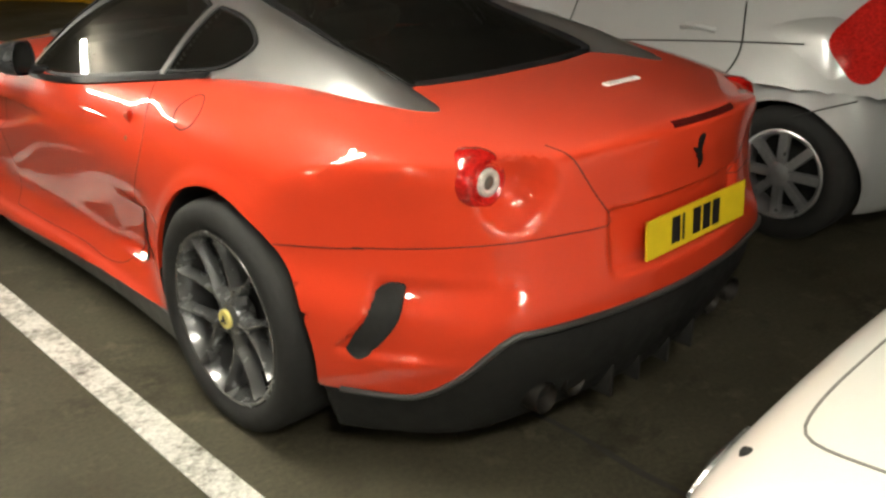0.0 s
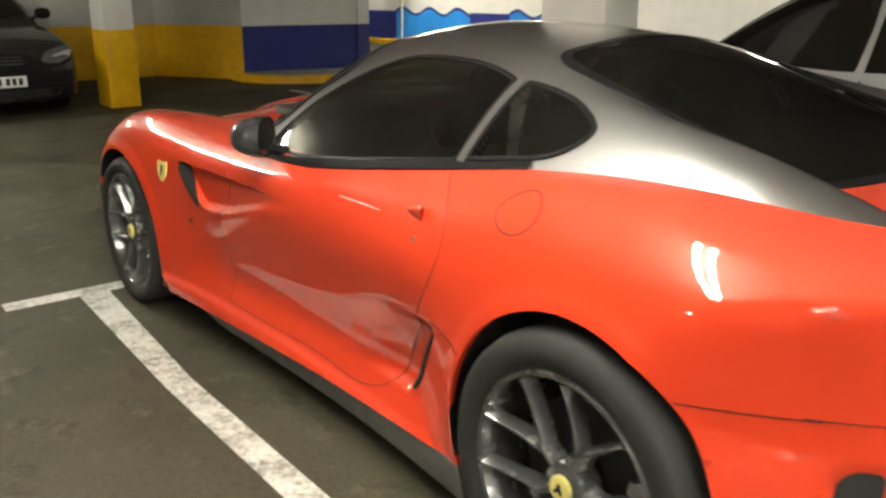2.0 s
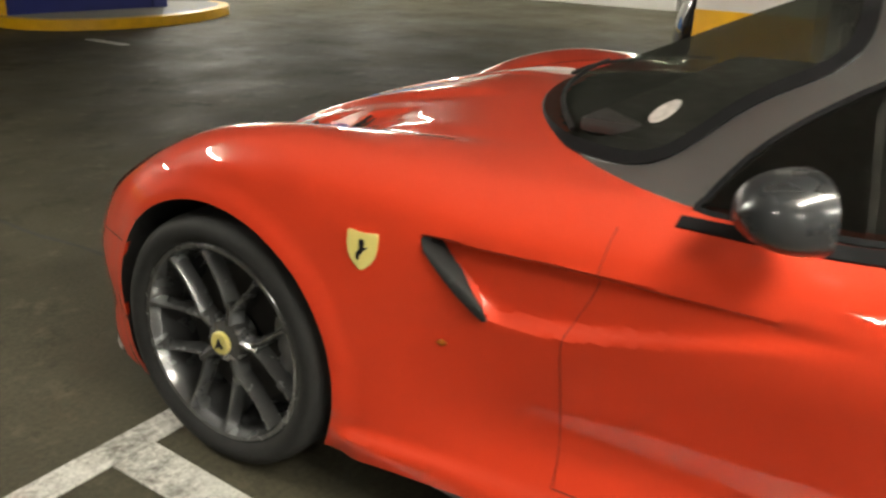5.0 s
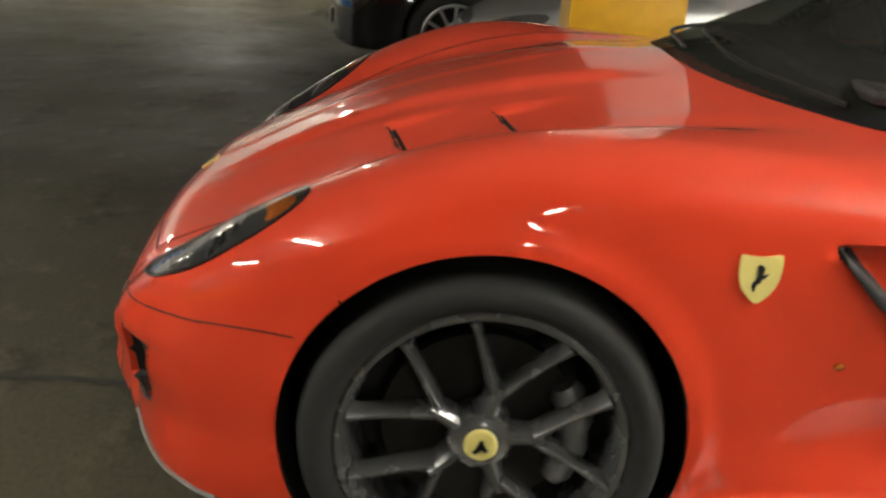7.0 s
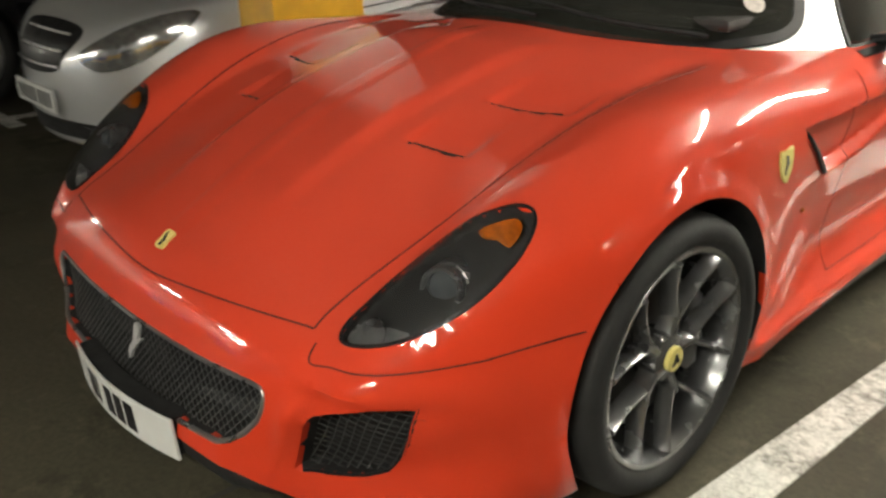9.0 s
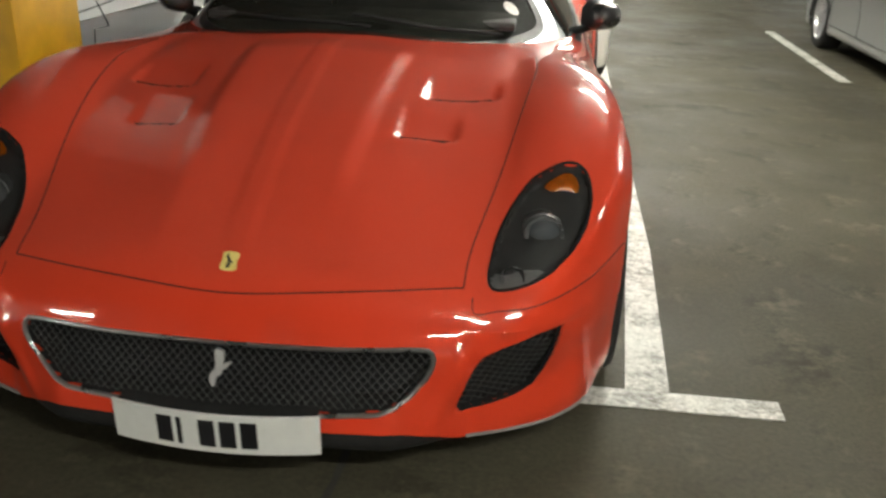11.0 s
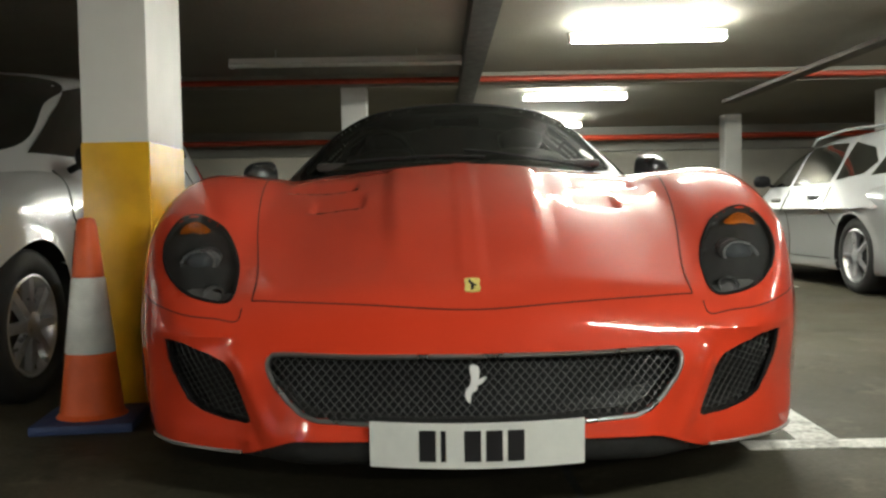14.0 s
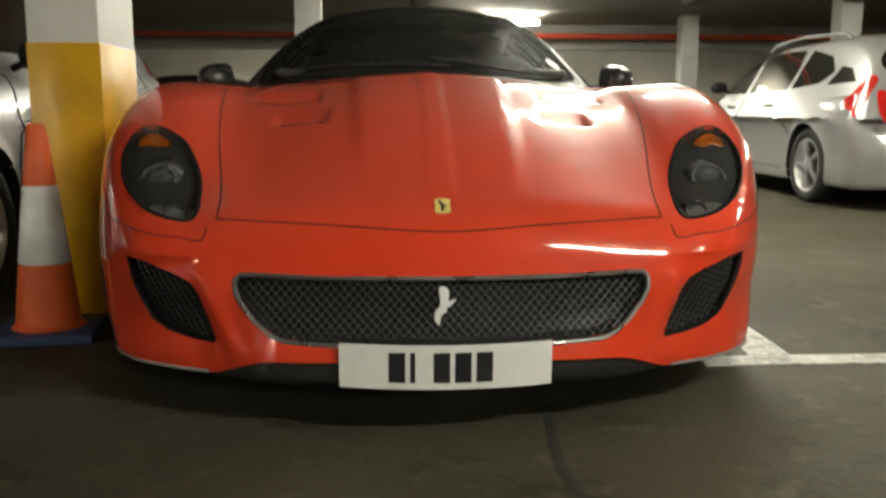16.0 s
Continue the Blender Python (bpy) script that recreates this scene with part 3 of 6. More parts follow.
pts, faces = net(cabin_skin, cabin_cuts, (0, -2.2, 0.82), (0.9, 1.3, 1.36), 0.0135)
mid = pts[faces].mean(1)
roof = piece("cabin_roof", (pts, faces), ROOF_SILVER, coupe, "silver-grey painted roof and pillars", sharp=40)
roof.data.materials.append(BLACK_MATT)
roof.data.polygons.foreach_set("material_index", (cabin_skin(mid) < -0.006).astype(np.int32))


def tail_dark(p):
    a, y, z = np.abs(p[:, 0]), p[:, 1], p[:, 2]
    return np.maximum(np.maximum(lower_skin(p) + 0.016, z - tail_edge(a) - 0.006), np.maximum(y + 1.768, 0.135 + 0.03 * (1 - step(a, 0.5, 0.7)) - z))


def chin_dark(p):
    a, y, z = np.abs(p[:, 0]), p[:, 1], p[:, 2]
    return np.maximum(np.maximum(lower_skin(p) + 0.010, z - chin_edge(a) - 0.004), np.maximum(1.735 - y, 0.100 - z))


piece("rear_diffuser", net(tail_dark, None, (0, -2.45, 0.09), (1.02, -1.7, 0.6), 0.0135), BLACK_MATT, coupe, "black lower rear bumper", sharp=35)
piece("front_splitter", net(chin_dark, None, (0, 1.6, 0.05), (1.02, 2.42, 0.30), 0.0135), BLACK_MATT, coupe, "black front splitter", sharp=35)
for x in (-0.22, -0.08, 0.08, 0.22):
    piece("diffuser_fin", box(x - 0.006, -2.24, 0.15, x + 0.006, -1.9, 0.26), BLACK_MATT, coupe, bevel=0.003)
for x in (-0.50, -0.37, 0.37, 0.50):
    pf = lathe([(0.0, 0.036), (-0.14, 0.040), (-0.145, 0.043), (-0.14, 0.046), (0.0, 0.046)], 28, "y")
    piece("exhaust_tip", moved(pf, pose(x, -2.075, 0.258)), plain("sooty_steel", (0.03, 0.027, 0.025), 0.5, 0.8), coupe, "dull steel exhaust tip")

SIDES = (("side_l", -1), ("side_r", 1))
# pale lip under the outer ends of the nose
for s in (-1, 1):
    run = s * np.linspace(0.60, 0.90, 40)
    q, nn = cast(lower_skin, np.stack([run, chin_edge(np.abs(run)) + 0.004], 1), "front")
    piece("splitter_lip", tube_points([tuple(p + n * 0.002) for p, n in zip(q, nn)], 0.0045, 8), plain("pale_grey_lip", (0.22, 0.21, 0.20), 0.5), coupe, "pale grey lip under the nose")
# raised bead along the edge of the black tail
BEAD = plain("grey_rubber_bead", (0.045, 0.045, 0.045), 0.4)
run = np.linspace(-0.90, 0.90, 120)
q, nn = cast(lower_skin, np.stack([run, tail_edge(np.abs(run))], 1), "rear")
piece("tail_bead", tube_points([tuple(p + n * 0.001) for p, n in zip(q, nn)], 0.010, 8), BEAD, coupe, "dark grey bead above the black tail")
def inset(outline, by):
    """The outline drawn in by a small distance."""
    d = np.roll(outline, -1, 0) - np.roll(outline, 1, 0)
    nrm = np.stack([-d[:, 1], d[:, 0]], 1) / np.linalg.norm(d, axis=1, keepdims=True)
    mid_ = outline.mean(0)
    return outline + nrm * np.sign(((mid_ - outline) * nrm).sum(1))[:, None] * by


for ax, s in SIDES:
    piece("side_window", cover(cabin_skin, WINDOW, ax, 0.004, 0.015, 12, centre=(-0.3, 1.03)), SMOKED, coupe, "dark tinted side window")
    piece("quarter_window", cover(cabin_skin, QUARTER, ax, 0.004, 0.015, 8), SMOKED, coupe, "dark tinted quarter window")
    piece("window_seal", ribbon(cabin_skin, inset(WINDOW, 0.006), ax, 0.012, 0.006, True), BLACK_TRIM, coupe)
    piece("window_seal", ribbon(cabin_skin, inset(QUARTER, 0.006), ax, 0.012, 0.006, True), BLACK_TRIM, coupe)
    piece("door_pillar", ribbon(cabin_skin, open_line(((-0.766, 0.975), (-0.760, 1.08), (-0.750, 1.176)), 24), ax, 0.026, 0.008), ROOF_SILVER, coupe, "silver pillar between the side windows")
    piece("belt_trim", ribbon(car_skin, open_line(((0.30, 0.858), (0.0, 0.866), (-0.28, 0.897), (-0.5, 0.929), (-0.76, 0.968), (-0.90, 0.986), (-1.0, 0.999)), 60), ax, 0.030, 0.004), BLACK_TRIM, coupe, "black strip below the side windows")
piece("windscreen", cover(cabin_skin, SCREEN, "top", 0.004, 0.012, 14, centre=(0, 0.5)), SCREEN_GLASS, coupe, "dark tinted windscreen")
piece("screen_border", ribbon(cabin_skin, inset(SCREEN, 0.014), "top", 0.036, 0.0055, True), BLACK_TRIM, coupe, "black printed border of the windscreen")
piece("rear_window", cover(cabin_skin, REAR_GLASS, "top", 0.004, 0.012, 14), SMOKED, coupe, "dark rear window")
piece("screen_border", ribbon(cabin_skin, inset(REAR_GLASS, 0.012), "top", 0.032, 0.0055, True), BLACK_TRIM, coupe, "black printed border of the rear window")


def seam(line, ax, width=0.006, loop=False, f=lower_skin, both=True, n=80):
    line = np.array(line, float)
    for flip in ((1, -1) if both else (1,)):
        l2, a2 = line.copy(), ax
        if flip < 0:
            if ax == "side_l":
                a2 = "side_r"
            else:
                l2[:, 0] *= -1
        l2 = closed(l2, n) if loop else open_line(l2, n)
        piece("panel_gap", ribbon(f, l2, a2, width, 0.0012, loop), GAP, coupe)


seam(((-0.76, 0.955), (-0.845, 0.90), (-0.88, 0.85), (-0.885, 0.785), (-0.848, 0.69), (-0.76, 0.55), (-0.66, 0.40), (-0.585, 0.295), (-0.53, 0.268), (-0.24, 0.255), (0.1, 0.25), (0.30, 0.25), (0.47, 0.252)), "side_l", 0.0028)
seam(((0.40, 0.835), (0.405, 0.79), (0.425, 0.70), (0.465, 0.62), (0.475, 0.50), (0.475, 0.38), (0.47, 0.252)), "side_l", 0.0014)
seam(((-1.045, 0.925), (-1.085, 0.965), (-1.14, 0.97), (-1.18, 0.94), (-1.175, 0.905), (-1.13, 0.882), (-1.075, 0.89)), "side_l", 0.0045, True)
seam(((-1.005, 0.555), (-0.95, 0.575), (-0.86, 0.59)), "side_l", 0.0035)
seam(((-1.64, 0.674), (-1.75, 0.684), (-1.88, 0.697)), "side_l", 0.003)
seam(((-0.858, 0.697), (-0.76, 0.711), (-0.673, 0.722), (-0.46, 0.728), (-0.30, 0.727)), "rear", 0.003)
seam(((-0.478, 0.952), (-0.455, 0.922), (-0.410, 0.862), (-0.356, 0.795), (-0.30, 0.727)), "rear", 0.0038)
seam(((-0.576, 2.066), (-0.578, 2.0), (-0.588, 1.92), (-0.622, 1.75), (-0.655, 1.55), (-0.685, 1.3), (-0.70, 1.1), (-0.69, 0.88)), "top", 0.0042)
seam(((-0.576, 2.066), (-0.38, 2.108), (-0.18, 2.135), (0.0, 2.145), (0.18, 2.135), (0.38, 2.108), (0.576, 2.066)), "top", 0.0042, both=False)
seam(((-0.600, 0.505), (-0.605, 0.478), (-0.65, 0.478), (-0.72, 0.485), (-0.82, 0.50), (-0.90, 0.515)), "front", 0.0035)
seam(((1.90, 0.515), (1.84, 0.525), (1.715, 0.536)), "side_l", 0.0035)

# inside: two bucket seats, dashboard, wheel and mirror
LEATHER = plain("black_leather", (0.022, 0.020, 0.019), 0.5, scale=60, bump=0.1)
def cushion(x, y, z0, z1, w, d, lean):
    """A rounded upright pad, narrower at its top."""
    pts, faces = [], []
    for i, t in enumerate(np.linspace(0, 1, 9)):
        k = (0.35 + 0.65 * math.sin(math.pi * min(1.0, 0.22 + t * 0.6))) if t < 0.85 else 0.62 - (t - 0.85) * 2.6
        for c in range(20):
            u = 2 * math.pi * c / 20
            pts.append((x + w * k * math.copysign(abs(math.cos(u)) ** 0.6, math.cos(u)), y - lean * t + d * k * math.sin(u), z0 + (z1 - z0) * t))
    for i in range(8):
        for c in range(20):
            e = (c + 1) % 20
            faces.append((i * 20 + c, i * 20 + e, i * 20 + 20 + e, i * 20 + 20 + c))
    return pts, faces + [tuple(range(160, 180))]


for x in (-0.36, 0.36):
    seat = piece("seat", cushion(x, -0.38, 0.93, 1.10, 0.23, 0.07, 0.05), LEATHER, coupe, "black leather bucket seat")
    piece("headrest", cushion(x, -0.44, 1.08, 1.20, 0.12, 0.045, 0.02), LEATHER, seat)
piece("dashboard", box(-0.60, 0.32, 0.93, 0.60, 0.62, 0.965), LEATHER, coupe, bevel=0.015)
ring = [(0.36 + 0.17 * math.cos(u), 0.22 + 0.05 * math.sin(u), 0.97 + 0.16 * math.sin(u)) for u in np.linspace(0, 2 * math.pi, 36, endpoint=False)]
piece("steering_wheel", tube_points(ring, 0.014, 8, True), LEATHER, coupe)
piece("inside_mirror", box(-0.11, 0.20, 1.15, 0.11, 0.22, 1.195), BLACK_TRIM, coupe, bevel=0.008)

# lamps at the tail: a short red barrel in a bowl, its face a red ring round a frosted middle
for s in (-1, 1):
    lamp = new("tail_lamp")
    lamp.parent = coupe
    at = pose(s * 0.632, -2.140, 0.879)
    piece("lamp_rim", moved(lathe([(0.20, 0.057), (0.140, 0.068), (0.134, 0.0715), (0.138, 0.073), (0.20, 0.062)], 48, "y"), at), BLACK_TRIM, lamp, "black seal round the lamp")
    piece("red_lens", moved(lathe([(0.19, 0.060), (0.105, 0.075), (0.080, 0.0785), (0.058, 0.0775), (0.042, 0.073), (0.032, 0.066), (0.028, 0.057), (0.033, 0.052), (0.028, 0.048), (0.033, 0.044), (0.028, 0.041), (0.030, 0.037)], 56, "y"), at), RED_LENS, lamp, "red ribbed outer lens", sharp=30)
    piece("white_lens", moved(lathe([(0.030, 0.037), (0.022, 0.034), (0.020, 0.026), (0.023, 0.019), (0.027, 0.018)], 40, "y"), at), LENS_WHITE, lamp, "frosted ring lens", sharp=30)
    piece("lamp_bulb", moved(lathe([(0.027, 0.018), (0.024, 0.012), (0.023, 0.0)], 28, "y"), at), plain("dim_reflector", (0.16, 0.15, 0.13), 0.2, 0.4, coat=1.0), lamp, "grey lamp middle")
slot_l = ((-0.788, 0.613), (-0.803, 0.616), (-0.815, 0.608), (-0.858, 0.546), (-0.888, 0.440), (-0.893, 0.412), (-0.882, 0.403), (-0.860, 0.420), (-0.838, 0.464), (-0.797, 0.572), (-0.785, 0.602))
for s in (-1, 1):
    piece("rear_vent", cover(lower_skin, closed([(-s * x, z) for x, z in slot_l], 60), "rear", 0.008, 0.03, 5), BLACK_MATT, coupe, "black slot in the rear bumper")
piece("brake_light", cover(lower_skin, closed(((-0.125, 0.958), (0.20, 0.955), (0.20, 0.970), (-0.125, 0.973)), 80, False), "rear", 0.002, 0.01, 3), plain("dark_red_lens", (0.09, 0.006, 0.006), 0.2, coat=0.6), coupe, "dark red high brake light")


def mark(outlines, f, ax, material, name, proud=0.003, rings=3, label=""):
    piece(name, join(*[cover(f, closed(o, 40), ax, proud, 0.004, rings) for o in outlines]), material, coupe, label)


def emblem_shape(u, v, h):
    """A small leaning figure-like mark made of three plain strokes."""
    return [[(u + h * a, v + h * b) for a, b in o] for o in (
        ((-0.10, 0.45), (0.14, 0.50), (0.12, 0.10), (0.20, -0.12), (0.02, -0.10), (-0.08, 0.12)),
        ((-0.02, 0.02), (0.22, -0.08), (0.28, -0.30), (0.16, -0.46), (0.10, -0.22), (-0.04, -0.12)),
        ((-0.30, 0.20), (-0.06, 0.12), (0.02, 0.0), (-0.14, 0.02)))]


mark(emblem_shape(0.01, 0.866, 0.105), lower_skin, "rear", BLACK_TRIM, "emblem", 0.004)


def bent_slab(x0, x1, y0, y1, z0, z1, bow, n=14):
    """A thin upright slab whose ends sweep back."""
    us = np.linspace(x0, x1, n)
    pts = [(u, y + bow * u * u, z) for u in us for y, z in ((y0, z0), (y1, z0), (y1, z1), (y0, z1))]
    fs = [(i * 4 + k, i * 4 + 4 + k, i * 4 + 4 + (k + 1) % 4, i * 4 + (k + 1) % 4) for i in range(n - 1) for k in range(4)]
    return pts, fs + [(0, 1, 2, 3), tuple(4 * n - 4 + k for k in (3, 2, 1, 0))]


def number_plate(m, colour, label, bow=0.0):
    p = new("number_plate")
    p.parent = coupe
    p.matrix_basis = m
    p["label"] = label
    piece("plate", bent_slab(-0.26, 0.26, -0.004, 0.002, -0.0555, 0.0555, bow), colour, p, sharp=30)
    x = -0.140
    for w in (0.040, 0.012, -0.032, 0.040, 0.040, 0.040):
        if w < 0:
            x -= w
            continue
        piece("plate_bar", bent_slab(x, x + w, -0.0055, -0.003, -0.038, 0.038, bow, 4), INK, p, smooth=False)
        x += w + 0.012
    return p


for x0, w in ((-0.105, 0.016), (-0.082, 0.012), (-0.062, 0.018), (-0.036, 0.012), (-0.016, 0.014), (0.006, 0.012), (0.026, 0.018), (0.052, 0.014)):
    mark((((x0 + 0.17, -1.930), (x0 + w + 0.17, -1.928), (x0 + w + 0.17, -1.952), (x0 + 0.17, -1.954)),), lower_skin, "top", plain("script_silver", (0.8, 0.8, 0.8), 0.3), "script_bar", 0.004)
number_plate(pose(0.02, -2.322, 0.672, -4, 0, 0), PLATE_Y, "yellow rear number plate with black bars")
piece("plate_holder", moved(bent_slab(-0.25, 0.25, 0.001, 0.05, -0.05, 0.05, 0.45), pose(0.0, 2.274, 0.187, 4, 0, 180)), BLACK_MATT, coupe, sharp=30)
number_plate(pose(0.0, 2.278, 0.187, 4, 0, 180), PLATE_W, "white front number plate with black bars", 0.45)

# vents and badges on the flanks
for ax, s in SIDES:
    piece("wing_vent", cover(lower_skin, closed(((0.795, 0.738), (0.778, 0.744), (0.762, 0.738), (0.70, 0.668), (0.638, 0.606), (0.636, 0.600), (0.648, 0.600), (0.715, 0.655)), 70), ax, 0.008, 0.03, 4), BLACK_MATT, coupe, "black vent in the front wing")
    piece("sill_vent", cover(lower_skin, closed(((-0.842, 0.575), (-0.868, 0.562), (-0.862, 0.53), (-0.735, 0.345), (-0.705, 0.330), (-0.695, 0.352), (-0.79, 0.50)), 60), ax, 0.003, 0.02, 4), BLACK_MATT, coupe, "black vent ahead of the rear wheel")
    shield = ((0.896, 0.732), (0.912, 0.730), (0.93, 0.7285), (0.948, 0.730), (0.964, 0.732), (0.967, 0.729), (0.967, 0.70), (0.960, 0.675), (0.946, 0.657), (0.93, 0.647), (0.914, 0.657), (0.900, 0.675), (0.893, 0.70), (0.893, 0.729))
    badge = piece("wing_badge", cover(lower_skin, closed(shield, 56, True), ax, 0.005, 0.01, 5), YELLOW, coupe, "yellow shield badge")
    mark(emblem_shape(0.93, 0.69, 0.048), lower_skin, ax, INK, "emblem", 0.0065)
    piece("side_marker", cover(lower_skin, closed(((0.752, 0.518), (0.74, 0.526), (0.728, 0.518), (0.74, 0.510)), 24), ax, 0.004, 0.01, 3, dome=0.003), AMBER, coupe)
    piece("keyhole", cover(lower_skin, closed([(-0.765 + 0.008 * math.cos(q), 0.79 + 0.008 * math.sin(q)) for q in np.linspace(0, 6.28, 12, endpoint=False)], 20), ax, 0.0015, 0.005, 2), plain("worn_lock", (0.22, 0.10, 0.06), 0.5, 0.5), coupe)
    # half-cone handle with an opening to the rear
    q, nn = cast(lower_skin, [(-0.74, 0.852)], ax)
    n0, o0 = Vector(nn[0]), Vector(q[0])
    back, upv = Vector((0, -1, 0)), Vector((0, 0, 1))
    rows = []
    for t in np.linspace(0, 1, 9):
        r = 0.003 + 0.024 * t ** 0.75
        c = o0 + back * (-0.045 + 0.085 * t)
        rows.append([tuple(c + n0 * (r * 0.95 * math.sin(u) - 0.004) + upv * (r * 1.05 * math.cos(u))) for u in np.linspace(0, math.pi, 13)])
    hp = [p for r in rows for p in r]
    hf = [(i * 13 + k, i * 13 + k + 1, i * 13 + 14 + k, i * 13 + 13 + k) for i in range(8) for k in range(12)]
    hf = hf if s < 0 else [f[::-1] for f in hf]
    handle = piece("door_handle", (hp, hf), RED, coupe)
    end = rows[-2]
    piece("handle_opening", ([tuple(Vector(p) + back * -0.004) for p in end], [tuple(range(13))]), RED, handle, smooth=False)
    # mirror on its stalk
    mirror = new("wing_mirror")
    mirror.parent = coupe
    mirror.matrix_basis = pose(s * 0.948, 0.11, 0.945, 0, 0, -s * 42)
    shell = []
    for i, t in enumerate(np.linspace(0, 1, 10)):
        y = 0.075 - 0.125 * t
        k = math.sqrt(max(0.0, 1 - (1 - t) ** 2.4))
        shell.append((y, k))
    mp, mf = [], []
    for y, k in shell:
        for c in range(28):
            u = 2 * math.pi * c / 28
            cx = math.copysign(abs(math.cos(u)) ** 0.75, math.cos(u))
            cz = math.copysign(abs(math.sin(u)) ** 0.75, math.sin(u))
            mp.append((0.082 * k * cx * (1 - 0.1 * cz), y, 0.066 * k * cz))
    for i in range(9):
        for c in range(28):
            d = (c + 1) % 28
            mf.append((i * 28 + c, i * 28 + 28 + c, i * 28 + 28 + d, i * 28 + d))
    housing = piece("mirror_housing", (mp, mf), plain("mirror_grey_black", (0.035, 0.037, 0.04), 0.28, 0.3, coat=0.7), mirror, "glossy dark grey housing")
    piece("mirror_glass", moved(lathe([(0, 0.0), (0, 0.9)], 28, "y"), Matrix.LocRotScale((0, -0.046, 0), None, (0.082, 1, 0.066))), CHROME, mirror)
    piece("mirror_stalk", tube_points([(-s * 0.03, -0.02, -0.04), (-s * 0.075, -0.043, -0.058), (-s * 0.125, -0.070, -0.072)], [0.02, 0.017, 0.022], 10), BLACK_TRIM, mirror)
    # grey skirt under the sill, drawn in towards the floor and at its front end
    rows = []
    for y in np.linspace(-0.99, 1.0, 44):
        t = float(sill_edge(y))
        w = float(WIDE(y)) - 0.012 - 0.03 * float(step(y, 0.55, 1.0))
        foot = 0.098 + 0.03 * float(step(y, 0.5, 1.0))
        rows.append([(s * (w - 0.08), y, t + 0.012), (s * (w - 0.004), y, t + 0.012), (s * (w + 0.002), y, t - 0.008), (s * (w - 0.020), y, foot + 0.012), (s * (w - 0.028), y, foot), (s * (w - 0.08), y, foot)])
    sp = [p for r in rows for p in r]
    sf = [(i * 6 + k, i * 6 + (k + 1) % 6, i * 6 + 6 + (k + 1) % 6, i * 6 + 6 + k) for i in range(43) for k in range(6)] + [tuple(range(6)), tuple(258 + k for k in range(6))[::-1]]
    sf = [f[::-1] for f in sf] if s > 0 else sf
    piece("sill_skirt", (sp, sf), plain("grey_black_skirt", (0.14, 0.14, 0.142), 0.40, scale=50), coupe, "dark grey sill skirt", sharp=25)

# headlamps: smoky bowl, projector, amber reflector, clear cover
SMOKE = plain("lamp_smoke", (0.17, 0.173, 0.175), 0.32, 0.6, coat=0.3, scale=18, grain=0.35)
for s in (-1, 1):
    lamp = new("headlamp")
    lamp.parent = coupe
    o = closed([(s * x, y) for x, y in HEADLAMP], 90)
    piece("lamp_bowl", cover(lower_skin, o * 0.995, "top", -0.044, 0.05, 8), SMOKE, lamp, "smoky grey bowl")
    piece("amber_reflector", cover(lower_skin, closed([(s * x, y) for x, y in ((0.752, 1.782), (0.774, 1.757), (0.808, 1.738), (0.832, 1.745), (0.843, 1.768), (0.838, 1.790), (0.805, 1.790), (0.778, 1.796))], 50), "top", -0.022, 0.02, 5, dome=0.006), AMBER, lamp, "amber turn signal")
    c, nn = cast(lower_skin, [(s * 0.758, 1.880)], "top")
    way = Vector((s * 0.10, 1, 0.22)).normalized()
    rot = way.to_track_quat("Y", "Z").to_matrix().to_4x4()
    base = Matrix.Translation(Vector(c[0]) - Vector((0, 0.01, 0.048))) @ rot
    grey_ring = plain("projector_grey", (0.20, 0.20, 0.205), 0.28, 0.8)
    piece("projector", moved(lathe([(-0.05, 0.050), (-0.012, 0.050), (-0.010, 0.046), (-0.002, 0.046), (0.0, 0.050), (0.010, 0.050), (0.016, 0.047), (0.016, 0.040), (0.004, 0.036)], 40, "y"), base), grey_ring, lamp, "grey ribbed projector barrel", sharp=30)
    piece("projector_lens", moved(lathe([(0.004, 0.037), (0.016, 0.029), (0.022, 0.016), (0.024, 0.0)], 36, "y"), base), plain("projector_glass", (0.05, 0.055, 0.06), 0.04, coat=1.0), lamp)
    c2, _ = cast(lower_skin, [(s * 0.690, 1.995)], "top")
    base2 = Matrix.Translation(Vector(c2[0]) - Vector((0, 0.012, 0.042))) @ rot
    piece("small_reflector", moved(lathe([(-0.02, 0.008), (0.0, 0.020), (0.010, 0.026), (0.012, 0.028)], 28, "y"), base2), grey_ring, lamp)
    cov = piece("lamp_cover", cover(lower_skin, o, "top", 0.004, 0.004, 8, dome=0.004), CLEAR, lamp, "clear lamp cover")
    cov.visible_shadow = False
    piece("lamp_edge", ribbon(lower_skin, o, "top", 0.007, 0.004, True), BLACK_TRIM, lamp)

mark((((-0.018, 2.066), (0.018, 2.066), (0.0185, 2.085), (0.018, 2.105), (-0.018, 2.105), (-0.0185, 2.085)),), lower_skin, "top", YELLOW, "bonnet_badge", 0.004, label="small gold bonnet badge")
mark(emblem_shape(0.0, 2.085, 0.034), lower_skin, "top", INK, "emblem", 0.006)
for s in (-1, 1):
    for x0, x1, y0, y1 in ((0.335, 0.475, 1.587, 1.553), (0.38, 0.575, 1.348, 1.302)):
        o = closed(((s * x0, y0 + 0.011), (s * x1, y1 + 0.011), (s * x1, y1 - 0.010), (s * x0, y0 - 0.010)), 60, False)
        piece("bonnet_vent", cover(lower_skin, o, "top", 0.0018, 0.01, 3), BLACK_MATT, coupe, "black slot in the bonnet")

